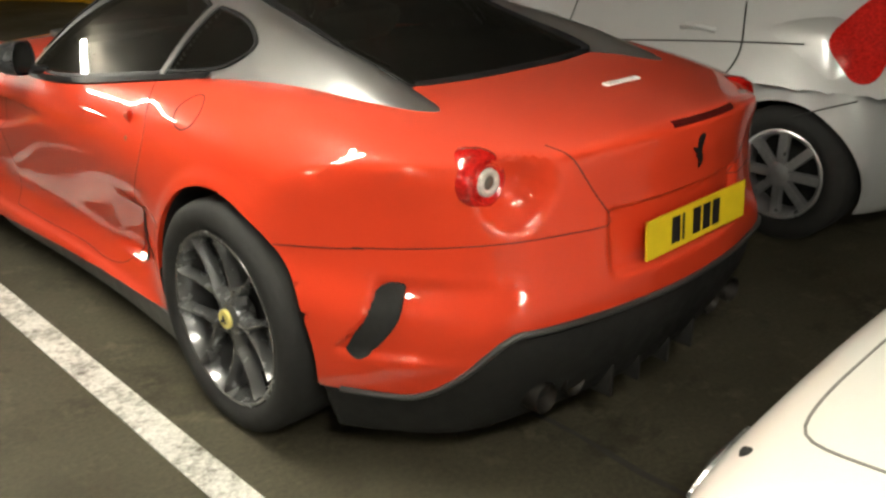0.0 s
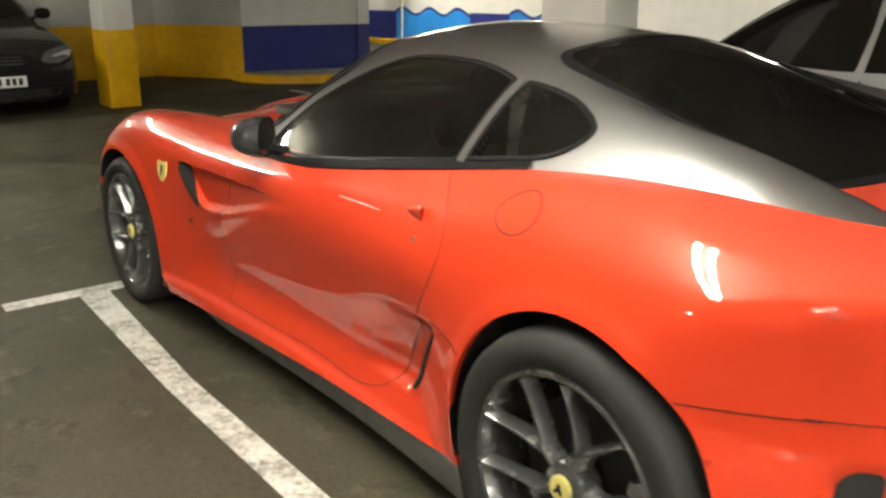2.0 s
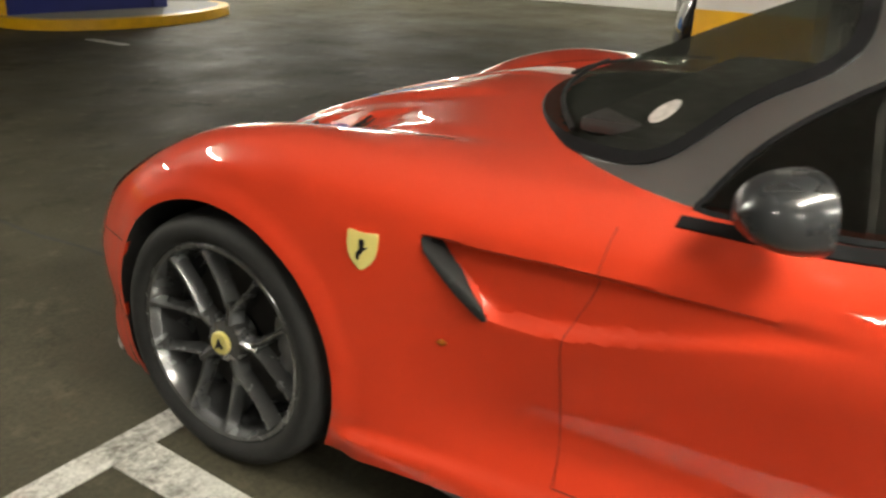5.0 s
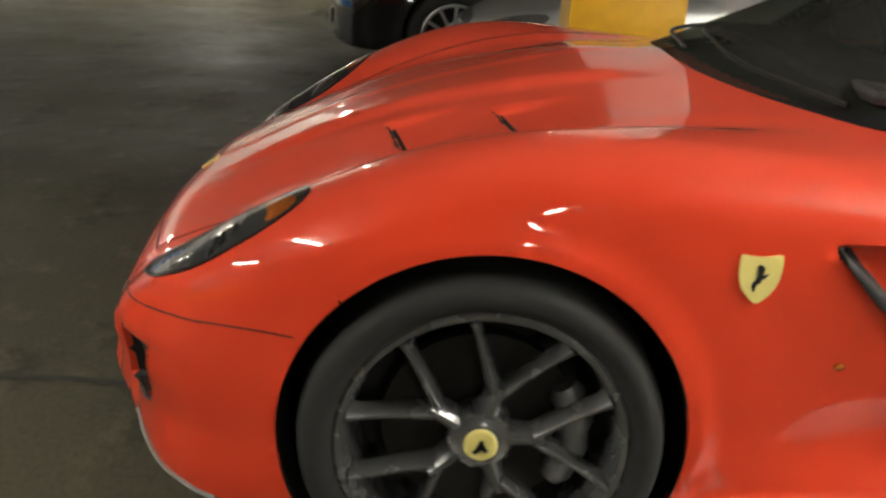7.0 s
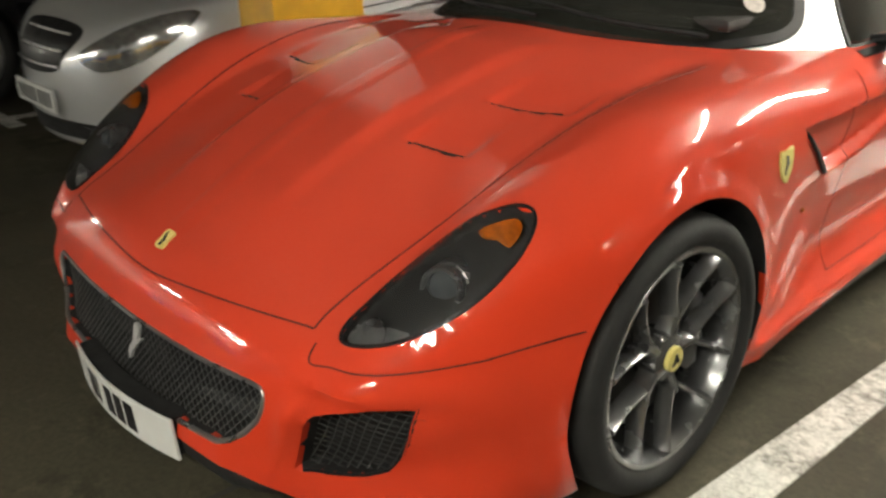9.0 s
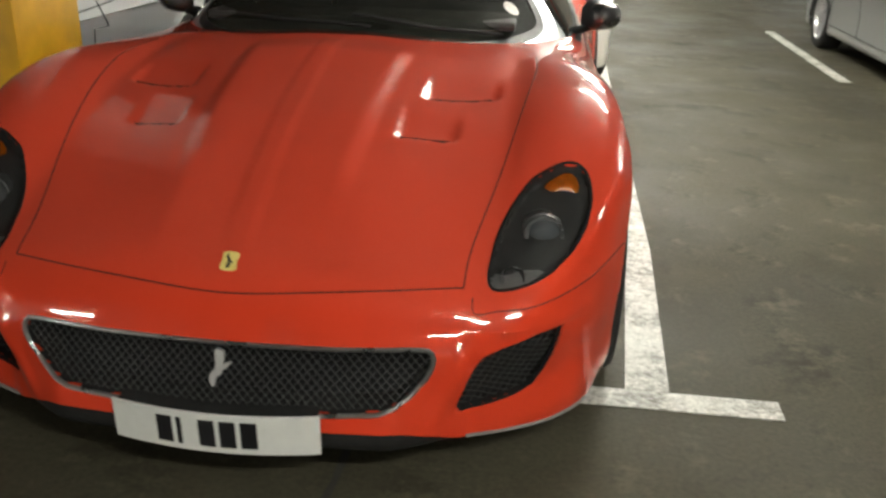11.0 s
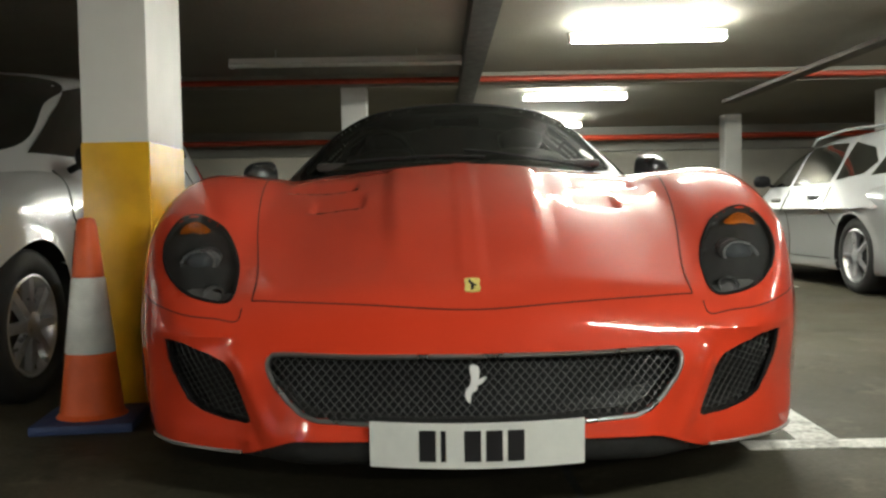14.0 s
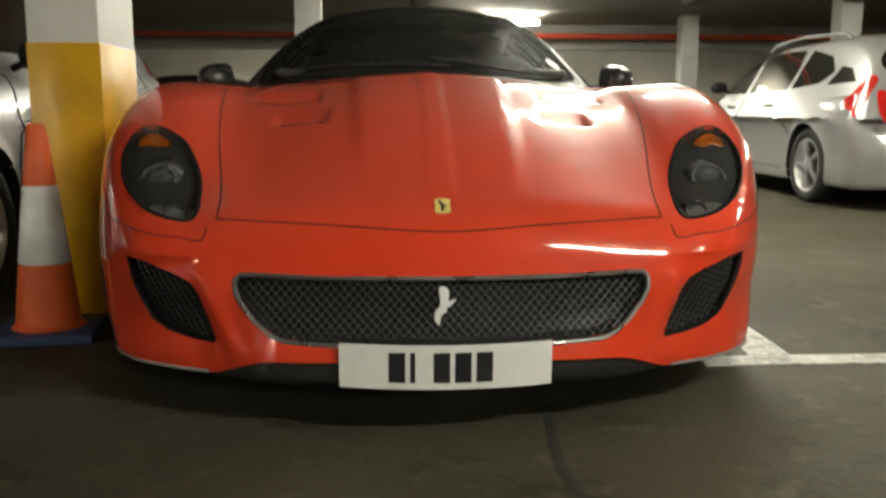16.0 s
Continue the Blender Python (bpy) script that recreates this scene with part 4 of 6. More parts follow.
# grille: chrome-edged frame with a diagonal mesh, and two corner intakes
def lattice(outline, f_y, pitch, r, lean):
    """Thin crossing bars inside an outline, in the plane y = f_y(x, z)."""
    pts = np.array(outline)
    parts = []
    ext = np.array([pts.min(0), pts.max(0)])
    reach = (ext[1] - ext[0]).sum()
    for sgn in lean:
        d = np.array([math.cos(sgn), math.sin(sgn)])
        nrm = np.array([-d[1], d[0]])
        c = ext.mean(0)
        k = int(reach / pitch)
        for i in range(-k, k + 1):
            s = np.linspace(-reach, reach, 600)
            q = c + nrm * (i * pitch) + d * s[:, None]
            inside = flat_cut(q[:, 0], q[:, 1], outline) < 0
            run = []
            for j in range(len(s)):
                if inside[j]:
                    run.append(q[j])
                if run and (not inside[j] or j == len(s) - 1):
                    if len(run) > 2:
                        e = [run[int(q)] for q in np.linspace(0, len(run) - 1, 5)]
                        parts.append(tube_points([(x, f_y(x, z), z) for x, z in e], r, 4))
                    run = []
    return parts


MESH = plain("grey_mesh", (0.085, 0.085, 0.085), 0.45, 0.5)
grille = new("grille")
grille.parent = coupe


def plane_y(x, z):
    return float(nose_face(np.array([abs(x)]), np.array([z]))[0]) - 0.024



piece("grille_mesh", join(*lattice(GRILLE, plane_y, 0.0168, 0.0013, (radians(48), radians(-48)))), MESH, grille, "grey diagonal mesh", smooth=False)
edge = closed(GRILLE, 160, False)
rim_q, rim_n = cast(lower_skin, edge, "front")
piece("grille_frame", tube_points([tuple(p - n * 0.003) for p, n in zip(rim_q, rim_n)], 0.0065, 8, True), plain("satin_frame", (0.24, 0.24, 0.24), 0.3, 0.8), grille, "satin metal frame")
back = [(x, plane_y(x, z) - 0.075, z) for x, z in edge]
piece("grille_back", (back, [tuple(range(len(back)))]), BLACK_TRIM, grille, smooth=False)
marks = []
for o in emblem_shape(0.0, 0.318, 0.092):
    oo = closed(o, 30)
    front = [(x, plane_y(x, z) + 0.012, z) for x, z in oo]
    rear = [(x, plane_y(x, z) + 0.002, z) for x, z in oo]
    marks.append((front + rear, [tuple(range(30)), tuple(range(59, 29, -1))] + [(i, 30 + i, 30 + (i + 1) % 30, (i + 1) % 30) for i in range(30)]))
piece("grille_emblem", join(*marks), plain("satin_silver", (0.62, 0.62, 0.62), 0.34, 0.6), grille, "small chrome emblem")
for s in (-1, 1):
    fog = [(s * a, z) for a, z in FOG]
    def fog_y(x, z):
        return float(nose_face(np.array([abs(x)]), np.array([z]))[0]) - 0.040

    intake = new("corner_intake")
    intake.parent = coupe
    piece("intake_mesh", join(*lattice(fog, fog_y, 0.0165, 0.0016, (radians(62 * s), radians(-20 * s)))), plain("black_mesh", (0.03, 0.03, 0.03), 0.45), intake, "black mesh", smooth=False)
    e2 = closed(fog, 80, False)
    b2 = [(x, fog_y(x, z) - 0.035, z) for x, z in e2]
    fq, fn = cast(lower_skin, e2, "front")
    piece("intake_frame", tube_points([tuple(p - n * 0.007) for p, n in zip(fq, fn)], 0.007, 8, True), BLACK_TRIM, intake, "black frame")
    piece("intake_back", (b2, [tuple(range(len(b2)))]), BLACK_MATT, intake, smooth=False)

# wipers at the foot of the windscreen
for x0, x1 in ((-0.10, 0.46), (-0.55, -0.02)):
    line = open_line(((x0, 0.875 - 0.75 * x0 * x0), ((x0 + x1) / 2, 0.85 - 0.7 * ((x0 + x1) / 2) ** 2), (x1, 0.80 - 0.7 * x1 * x1)), 20)
    q, nn = cast(cabin_skin, line, "top")
    piece("wiper", tube_points([tuple(p + n * 0.016) for p, n in zip(q, nn)], 0.006, 6), BLACK_MATT, coupe)
q, nn = cast(cabin_skin, closed([(-0.57 + 0.030 * math.cos(u), 0.44 + 0.032 * math.sin(u)) for u in np.linspace(0, 6.28, 16, endpoint=False)], 24), "top")
piece("tax_disc", ([tuple(p + n * 0.006) for p, n in zip(q, nn)], [tuple(range(24))]), plain("paper_disc", (0.55, 0.5, 0.47), 0.5, scale=60, grain=0.3), coupe, "round paper disc in the windscreen", smooth=False)

# wheels
def wheel(r_tyre, r_rim, width, m, parent):
    w = new("wheel")
    w.parent = parent
    w.matrix_basis = m
    o = -0.02
    prof = []
    rr = r_tyre - r_rim
    for s, r in ((0.0, r_rim), (-0.012, r_rim + rr * 0.12), (-0.02, r_rim + rr * 0.4), (-0.016, r_rim + rr * 0.72), (0.0, r_rim + rr * 0.92), (0.025, r_tyre), (width / 2, r_tyre + 0.002), (width - 0.025, r_tyre), (width, r_rim + rr * 0.9), (width + 0.015, r_rim + rr * 0.4), (width, r_rim)):
        prof.append((s + o, r))
    piece("tyre", lathe(prof, 72), RUBBER, w, sharp=50)
    rim = [(o - 0.004, r_rim + 0.004), (o - 0.008, r_rim - 0.002), (o - 0.006, r_rim - 0.012), (o + 0.01, r_rim - 0.018), (o + 0.03, r_rim - 0.024), (o + 0.12, r_rim - 0.034), (o + width, r_rim - 0.03), (o + width, r_rim)]
    barrel = piece("rim", lathe(rim, 72), RIM, w, sharp=40)
    # five spokes that fork into two towards the rim
    def arm(path, widths, name):
        pts, faces, last = [], [], len(path) - 1
        for i, q in enumerate(path):
            q = Vector(q)
            d = Vector(path[min(i + 1, last)]) - Vector(path[max(i - 1, 0)])
            side = Vector((1, 0, 0)).cross(d).normalized()
            for u, v in ((-0.55, -0.010), (-0.22, -0.017), (0.22, -0.017), (0.55, -0.010), (1.0, 0.024), (-1.0, 0.024)):
                pts.append(tuple(q + side * (u * widths[i]) + Vector((v, 0, 0))))
        for i in range(last):
            for c in range(6):
                e = (c + 1) % 6
                faces.append((i * 6 + c, i * 6 + e, i * 6 + 6 + e, i * 6 + 6 + c))
        return piece(name, (pts, faces + [tuple(range(6)), tuple(range(6 * last + 5, 6 * last - 1, -1))]), RIM, barrel, sharp=30)

    for k in range(5):
        mid = radians(72 * k + 32)
        lift = lambda r: o + 0.034 - 0.032 * (r / r_rim) ** 2
        arm([(lift(r), r * math.cos(mid), r * math.sin(mid)) for r in (0.035, 0.060, 0.090, 0.116)], (0.030, 0.024, 0.0205, 0.019), "spoke")
        for sgn in (-1, 1):
            a1 = mid + sgn * radians(21.0)
            p0 = Vector((0.100 * math.cos(mid + sgn * 0.07), 0.100 * math.sin(mid + sgn * 0.07)))
            p1 = Vector(((r_rim - 0.017) * math.cos(a1), (r_rim - 0.017) * math.sin(a1)))
            path, widths = [], []
            for t in np.linspace(0, 1, 9):
                q = p0.lerp(p1, t)
                path.append((lift(q.length) + 0.004 * math.sin(t * math.pi), q.x, q.y))
                widths.append(0.0150 - 0.0045 * min(1, t * 1.6) + 0.007 * max(0, t - 0.85) / 0.15)
            arm(path, widths, "spoke_fork")
    hub = [(o + 0.075, 0.062), (o + 0.03, 0.060), (o + 0.018, 0.055), (o + 0.014, 0.042), (o + 0.012, 0.038), (o + 0.01, 0.034)]
    piece("hub", lathe(hub + [(o + 0.012, 0.0)], 40), RIM, barrel)
    for k in range(5):
        an = radians(72 * k + 68)
        bolt = lathe([(0.02, 0.009), (-0.006, 0.009), (-0.010, 0.006), (-0.010, 0.0)], 12)
        piece("wheel_bolt", moved(bolt, pose(o + 0.028, 0.052 * math.cos(an), 0.052 * math.sin(an))), STEEL, barrel)
    cap = piece("centre_cap", lathe([(o + 0.012, 0.031), (o + 0.002, 0.031), (o - 0.001, 0.028), (o - 0.0015, 0.0)], 32), YELLOW, barrel, "yellow centre cap")
    piece("emblem_mark", join(*[(moved(box(-0.0012, -0.004, -0.011, 0.001, 0.004, 0.011), pose(o - 0.002, dy, dz, rx))) for dy, dz, rx in ((0.002, 0.003, 20), (-0.005, -0.001, -35), (0.004, -0.006, 50))]), INK, cap)
    disc = lathe([(o + 0.085, 0.06), (o + 0.085, 0.185), (o + 0.115, 0.185), (o + 0.115, 0.06)], 56)
    piece("brake_disc", disc, plain("dull_iron", (0.035, 0.033, 0.032), 0.5, 0.7), w)
    cal = []
    for i in range(9):
        an = radians(-36 + i * 8.5)
        cal.append((o + 0.078, -0.178 * math.cos(an), 0.178 * math.sin(an)))
    piece("brake_caliper", tube_points(cal, [0.024, 0.036, 0.030, 0.038, 0.030, 0.038, 0.030, 0.036, 0.024], 10), plain("caliper_grey", (0.22, 0.22, 0.23), 0.4, 0.5), w)
    back = lathe([(o + 0.16, 0.0), (o + 0.16, r_rim - 0.03)], 40)
    piece("wheel_back", back, BLACK_MATT, w)
    return w


for s in (-1, 1):
    turn = 0 if s < 0 else 180
    wheel(0.337, 0.266, 0.27, pose(s * 0.958, 1.375, 0.337, 0, 0, turn), coupe)
    wheel(0.363, 0.273, 0.29, pose(s * 0.958, -1.375, 0.363, 8, 0, turn), coupe)

# ---- the garage ----
def concrete(name, dark, light, rough=0.75, scale=1.4, stain=None):
    m = Mat(name)
    big = m.noise(scale, 6, 0.6)
    fine = m.noise(60, 4, 0.6)
    grit = m.noise(420, 2, 0.5)
    col = m.ramp(big, (0.32, dark), (0.68, light))
    col = m.mix(0.42, col, m.ramp(fine, (0.3, tuple(c * 0.6 for c in dark)), (0.7, tuple(min(1, c * 1.35) for c in light))))
    col = m.mix(0.22, col, m.ramp(grit, (0.35, tuple(c * 0.5 for c in dark)), (0.7, tuple(min(1, c * 1.5) for c in light))))
    if stain:
        spots = m.ramp(m.noise(0.9, 5, 0.62), (0.47, grey(0)), (0.72, grey(0.7)))
        col = m.mix(spots, col, stain)
        oil = m.ramp(m.noise(2.6, 6, 0.68), (0.54, grey(0)), (0.66, grey(0.75)))
        col = m.mix(oil, col, stain)
        pale = m.ramp(m.noise(5.1, 7, 0.74), (0.55, grey(0)), (0.68, grey(0.5)))
        col = m.mix(pale, col, tuple(min(1, c * 1.8) for c in light))
    m.link(col, m.b.inputs["Base Color"])
    m.link(m.ramp(big, (0.3, grey(rough - 0.2)), (0.7, grey(rough + 0.1))), m.b.inputs["Roughness"])
    m.set(Specular_IOR_Level=0.12 if stain else 0.25)
    m.bump(fine, 0.25, 0.004)
    return m.mat


def worn_paint(name, colour, under, amount=0.48):
    """Old road paint: greyed by tyres, cracked and gone in patches."""
    m = Mat(name)
    wear = m.math("ADD", m.math("MULTIPLY", m.noise(34, 7, 0.75), 0.55), m.math("MULTIPLY", m.noise(5, 4, 0.6), 0.45))
    mask = m.ramp(wear, (amount - 0.12, grey(1)), (amount - 0.04, grey(0.55)), (amount + 0.05, grey(0)))
    dirt = m.ramp(m.noise(18, 6, 0.7), (0.22, tuple(c * 0.5 for c in colour)), (0.42, tuple(c * 0.85 for c in colour)), (0.65, colour))
    scuff = m.ramp(m.noise(90, 3, 0.6), (0.35, grey(0.72)), (0.6, grey(1)))
    m.link(m.mix(mask, m.mix(1.0, dirt, scuff, "MULTIPLY"), under), m.b.inputs["Base Color"])
    m.set(Roughness=0.55)
    m.bump(wear, 0.3, 0.003)
    return m.mat


FLOOR = concrete("stained_concrete_floor", (0.044, 0.040, 0.027), (0.078, 0.071, 0.049), 0.70, 1.1, (0.026, 0.023, 0.015))
CEIL = concrete("sooty_concrete_ceiling", (0.21, 0.195, 0.165), (0.36, 0.34, 0.29), 0.85, 0.8)
BEAMC = concrete("grey_beam_concrete", (0.22, 0.21, 0.19), (0.36, 0.35, 0.32), 0.8, 1.2)
BEIGE = concrete("beige_wall_concrete", (0.42, 0.39, 0.33), (0.62, 0.59, 0.51), 0.7, 0.9)
DARKBAND = plain("dark_grey_wall_band", (0.05, 0.05, 0.055), 0.6, scale=3)
WALL = plain("grey_wall_paint", (0.42, 0.41, 0.38), 0.55, scale=2, grain=0.2)
WHITE = plain("white_wall_paint", (0.66, 0.65, 0.62), 0.5, scale=3, grain=0.08)
GOLD = plain("golden_yellow_paint", (0.66, 0.36, 0.008), 0.36, scale=7, grain=0.16)
BLUE = plain("dark_blue_paint", (0.016, 0.024, 0.16), 0.4, scale=4, grain=0.12)
SKYBLUE = plain("bright_blue_paint", (0.02, 0.22, 0.66), 0.4, scale=4, grain=0.10)
LINE = worn_paint("worn_white_road_paint", (0.78, 0.77, 0.72), (0.09, 0.082, 0.062))
PIPE_RED = plain("red_pipe_paint", (0.42, 0.05, 0.02), 0.4, scale=6)
TRAY = plain("galvanised_tray", (0.45, 0.44, 0.42), 0.45, 0.4, scale=14)

HEIGHT = 2.52


def structure(name, pf, mat, label, category, **kw):
    return tagged(piece(name, pf, mat, smooth=kw.pop("smooth", False), **kw), label, category, kind="structure")


structure("floor", box(-16, -22, -0.2, 16, 18, 0), FLOOR, "dark stained concrete garage floor", "floor")
structure("ceiling", box(-16, -22, HEIGHT, 16, 18, HEIGHT + 0.25), CEIL, "dark sooty concrete garage ceiling", "ceiling")
structure("wall_south", box(-16, -22.25, 0.62, 16, -22, HEIGHT), BEIGE, "beige concrete garage wall with dark lower band", "wall")
structure("wall_band", box(-16, -22.25, 0, 16, -21.99, 0.62), DARKBAND, "dark grey painted lower wall band", "wall")
structure("wall_west", box(-16.25, -22.25, 0, -16, 18, HEIGHT), WALL, "plain grey painted garage wall", "wall")
structure("wall_east", box(16, -22.25, 0, 16.25, 18, HEIGHT), WALL, "plain grey painted garage wall", "wall")
structure("wall_back", box(-16.25, 18, 0, 16.25, 18.25, HEIGHT), WALL, "plain grey painted garage wall", "wall")


def wall_run(name, p0, p1, bands, label, thick=0.2):
    """A wall between two points of the plan, made of bands (z0, z1, material), one above the other."""
    d = Vector((p1[0] - p0[0], p1[1] - p0[1], 0))
    an = math.degrees(math.atan2(d.y, d.x))
    w = thing(name, label, "wall", kind="structure", m=pose(p0[0], p0[1], 0, 0, 0, an))
    for i, (nm, z0, z1, mat) in enumerate(bands):
        piece(nm, box(0, 0.0, z0, d.length, thick, z1), mat, w, smooth=False)
    return w


Y_W = (("yellow_band", 0, 0.77, GOLD), ("white_upper", 0.77, HEIGHT, WALL))
B_W = (("blue_band", 0, 0.765, BLUE), ("white_upper", 0.765, HEIGHT, WHITE))
wall_run("wall_north_1", (-16, 11.25), (2.75, 10.92), Y_W, "garage wall, yellow below and grey-white above")
wall_run("wall_north_2", (2.75, 10.92), (3.58, 9.66), Y_W, "short angled wall, yellow below and white above")
wall_run("wall_north_3", (3.58, 9.66), (5.52, 9.24), B_W, "garage wall, dark blue below and white above")
wall_run("wall_north_4", (5.52, 9.24), (5.9, 15.6), B_W, "garage wall, dark blue below and white above")

# the mural: dark blue panels between bright blue ones with a wavy top
def mural(name, p0, p1, panels, label):
    d = Vector((p1[0] - p0[0], p1[1] - p0[1], 0))
    an = math.degrees(math.atan2(d.y, d.x))
    w = thing(name, label, "wall", kind="structure", m=pose(p0[0], p0[1], 0, 0, 0, an))
    piece("white_wall", box(0, 0, 0, d.length, 0.2, HEIGHT), WHITE, w, smooth=False)
    for u0, u1, kind in panels:
        n = 40
        us = np.linspace(u0, u1, n)
        top = 0.72 + (0.075 * np.sin((us - u0) / 0.78 * 2 * math.pi) if kind == "wave" else 0 * us)
        pts = [(u, -0.006, 0.0) for u in us] + [(u, -0.006, t) for u, t in zip(us, top)]
        piece("wave_panel" if kind == "wave" else "blue_panel", (pts, [(i, i + 1, n + i + 1, n + i) for i in range(n - 1)]), SKYBLUE if kind == "wave" else BLUE, w, smooth=False)
        if kind == "wave":
            rim = [(u, -0.008, t - 0.03) for u, t in zip(us, top)] + [(u, -0.008, t + 0.03) for u, t in zip(us, top)]
            piece("wave_edge", (rim, [(i, i + 1, n + i + 1, n + i) for i in range(n - 1)]), BLUE, w, smooth=False)
    piece("kerb", box(0, -0.35, 0, d.length, -0.008, 0.10), GOLD, w, bevel=0.02)
    return w


mural("wall_mural_1", (9.45, 15.95), (11.42, 8.65), ((0.0, 1.37, "flat"), (1.37, 3.45, "wave"), (3.45, 4.47, "flat"), (4.47, 6.83, "wave"), (6.83, 7.3, "flat")), "white wall with a blue wave mural above a yellow kerb")
wall_run("wall_corner", (11.42, 8.65), (11.6, 4.6), (("cream_wall", 0, HEIGHT, WHITE),), "plain cream garage wall")

# raised island with a yellow kerb
def island():
    t = thing("kerb_island", "raised concrete island with a yellow painted kerb", "kerb", kind="structure")
    edge = open_line(((3.40, 9.75), (3.42, 9.30), (3.75, 8.80), (4.35, 8.50), (5.15, 8.45), (5.95, 8.70), (6.38, 9.05), (6.45, 9.4)), 40)
    top = [(x, y, 0.11) for x, y in edge] + [(5.9, 9.9, 0.11)]
    piece("island_top", (top, [tuple(range(len(top)))]), BEAMC, t, smooth=False)
    n = len(edge)
    inner = []
    for i, (x, y) in enumerate(edge):
        a, b = edge[max(i - 1, 0)], edge[min(i + 1, n - 1)]
        d = np.array(b) - np.array(a)
        d /= np.linalg.norm(d)
        inner.append((x - d[1] * 0.12, y + d[0] * 0.12))
    pts = [(x, y, 0) for x, y in edge] + [(x, y, 0.115) for x, y in edge] + [(x, y, 0.118) for x, y in inner]
    fs = [(r * n + i, r * n + i + 1, (r + 1) * n + i + 1, (r + 1) * n + i) for r in (0, 1) for i in range(n - 1)]
    piece("kerb", (pts, fs), GOLD, t, sharp=30)
    post = thing("sign_post", "blue square sign on a thin grey post", "sign", m=pose(9.45, 13.9, 0.0))
    piece("post", tube_points([(0, 0, 0.0), (0, 0, 1.7)], 0.025, 8), TRAY, post)
    piece("sign_panel", box(-0.22, -0.015, 1.0, 0.22, 0.015, 1.6), BLUE, post, bevel=0.004)


island()

# bay lines and the joint in the floor
def floor_mark(x0, y0, x1, y1, mat=LINE, label="worn white painted bay line on the floor", nm="bay_line"):
    structure(nm, box(x0, y0, 0.0, x1, y1, 0.004), mat, label, "line")


# the bay's side line drifts inwards at its head
line = [(-1.222, -6.0), (-1.222, 0.4), (-1.178, 1.583)], [(-1.118, -6.0), (-1.118, 0.4), (-1.042, 1.583)]
flat = [(x, y, z) for z in (0.0, 0.004) for side in line for x, y in side]
structure("bay_line", (flat, [(6, 9, 10, 7), (7, 10, 11, 8), (0, 1, 7, 6), (1, 2, 8, 7), (4, 3, 9, 10), (5, 4, 10, 11), (2, 5, 11, 8), (3, 0, 6, 9)]), LINE, "worn white painted bay line on the floor", "line")
floor_mark(-1.50, 1.585, -0.86, 1.685)
floor_mark(-3.27, -6.9, -3.17, -3.85)
floor_mark(3.45, 7.5, 3.55, 8.1)
floor_mark(3.90, -4.5, 4.00, 1.20)
floor_mark(3.70, 1.204, 4.35, 1.30)
floor_mark(9.15, -1.5, 9.27, 2.6)
ys = np.linspace(-3.0, 11.0, 120)
xs = -0.27 + 0.012 * np.sin(ys * 3.1) + 0.008 * np.sin(ys * 11.0)
wd = 0.008 + 0.006 * np.abs(np.sin(ys * 7.3))
pts = [(x - w, y, 0.003) for x, y, w in zip(xs, ys, wd)] + [(x + w, y, 0.003) for x, y, w in zip(xs, ys, wd)]
structure("floor_joint", (pts, [(i, 120 + i, 121 + i, i + 1) for i in range(119)]), plain("tar_joint", (0.02, 0.019, 0.017), 0.7), "dark tar joint in the concrete floor", "joint")


def pillar(x, y, w, d, h):
    t = thing("pillar", "square white pillar with a golden yellow lower part", "pillar", "garage pillars", "structure", pose(x, y, 0))
    piece("white_shaft", box(-w / 2, -d / 2, 0, w / 2, d / 2, HEIGHT), WHITE, t, bevel=0.012)
    piece("yellow_base", box(-w / 2 - 0.0025, -d / 2 - 0.0025, 0, w / 2 + 0.0025, d / 2 + 0.0025, h), GOLD, t, bevel=0.008)
    return t


pillar(1.32, 0.743, 0.26, 0.453, 1.04)
pillar(1.19, 8.02, 0.34, 0.45, 0.88)
for x, y in ((1.15, -7.0), (1.42, -14.5), (-6.75, -9.0), (-5.45, -12.4), (8.4, -7.0), (8.4, 0.5)):
    pillar(x, y, 0.32, 0.32, 1.10)

# ceiling: beams, pipes, a dark duct and a cable tray
def overhead(name, pf, mat, label, category, **kw):
    return tagged(piece(name, pf, mat, smooth=kw.pop("smooth", False), **kw), label, category, kind="structure")


for y in (-14.5, -7.0, 0.5, 8.0):
    overhead("ceiling_beam", box(-15.9, y - 0.18, HEIGHT - (0.50 if y < -10 else 0.16), 15.9, y + 0.18, HEIGHT), BEAMC if y < -10 else CEIL, "concrete beam under the ceiling", "beam")
overhead("ceiling_duct", box(-0.40, -10.5, HEIGHT - 0.26, -0.18, -1.6, HEIGHT - 0.02), plain("dark_duct", (0.035, 0.035, 0.035), 0.5), "dark narrow duct under the ceiling", "duct", bevel=0.01)
overhead("red_pipe", tube_points([(-15.5, -13.6, 2.24), (0, -13.6, 2.24), (15.5, -13.6, 2.24)], 0.055, 12), PIPE_RED, "red painted sprinkler pipe under the ceiling", "pipe", smooth=True)
overhead("red_pipe", tube_points([(-15.5, -6.6, 2.40), (0, -6.6, 2.40), (15.5, -6.6, 2.40)], 0.035, 12), PIPE_RED, "red painted sprinkler pipe under the ceiling", "pipe", smooth=True)
overhead("cable_tray", box(-4.22, -8.5, HEIGHT - 0.24, -4.04, -3.0, HEIGHT - 0.19), plain("rusty_tray", (0.10, 0.085, 0.07), 0.6, 0.4, scale=14), "dull brown metal cable tray under the ceiling", "tray", bevel=0.004)
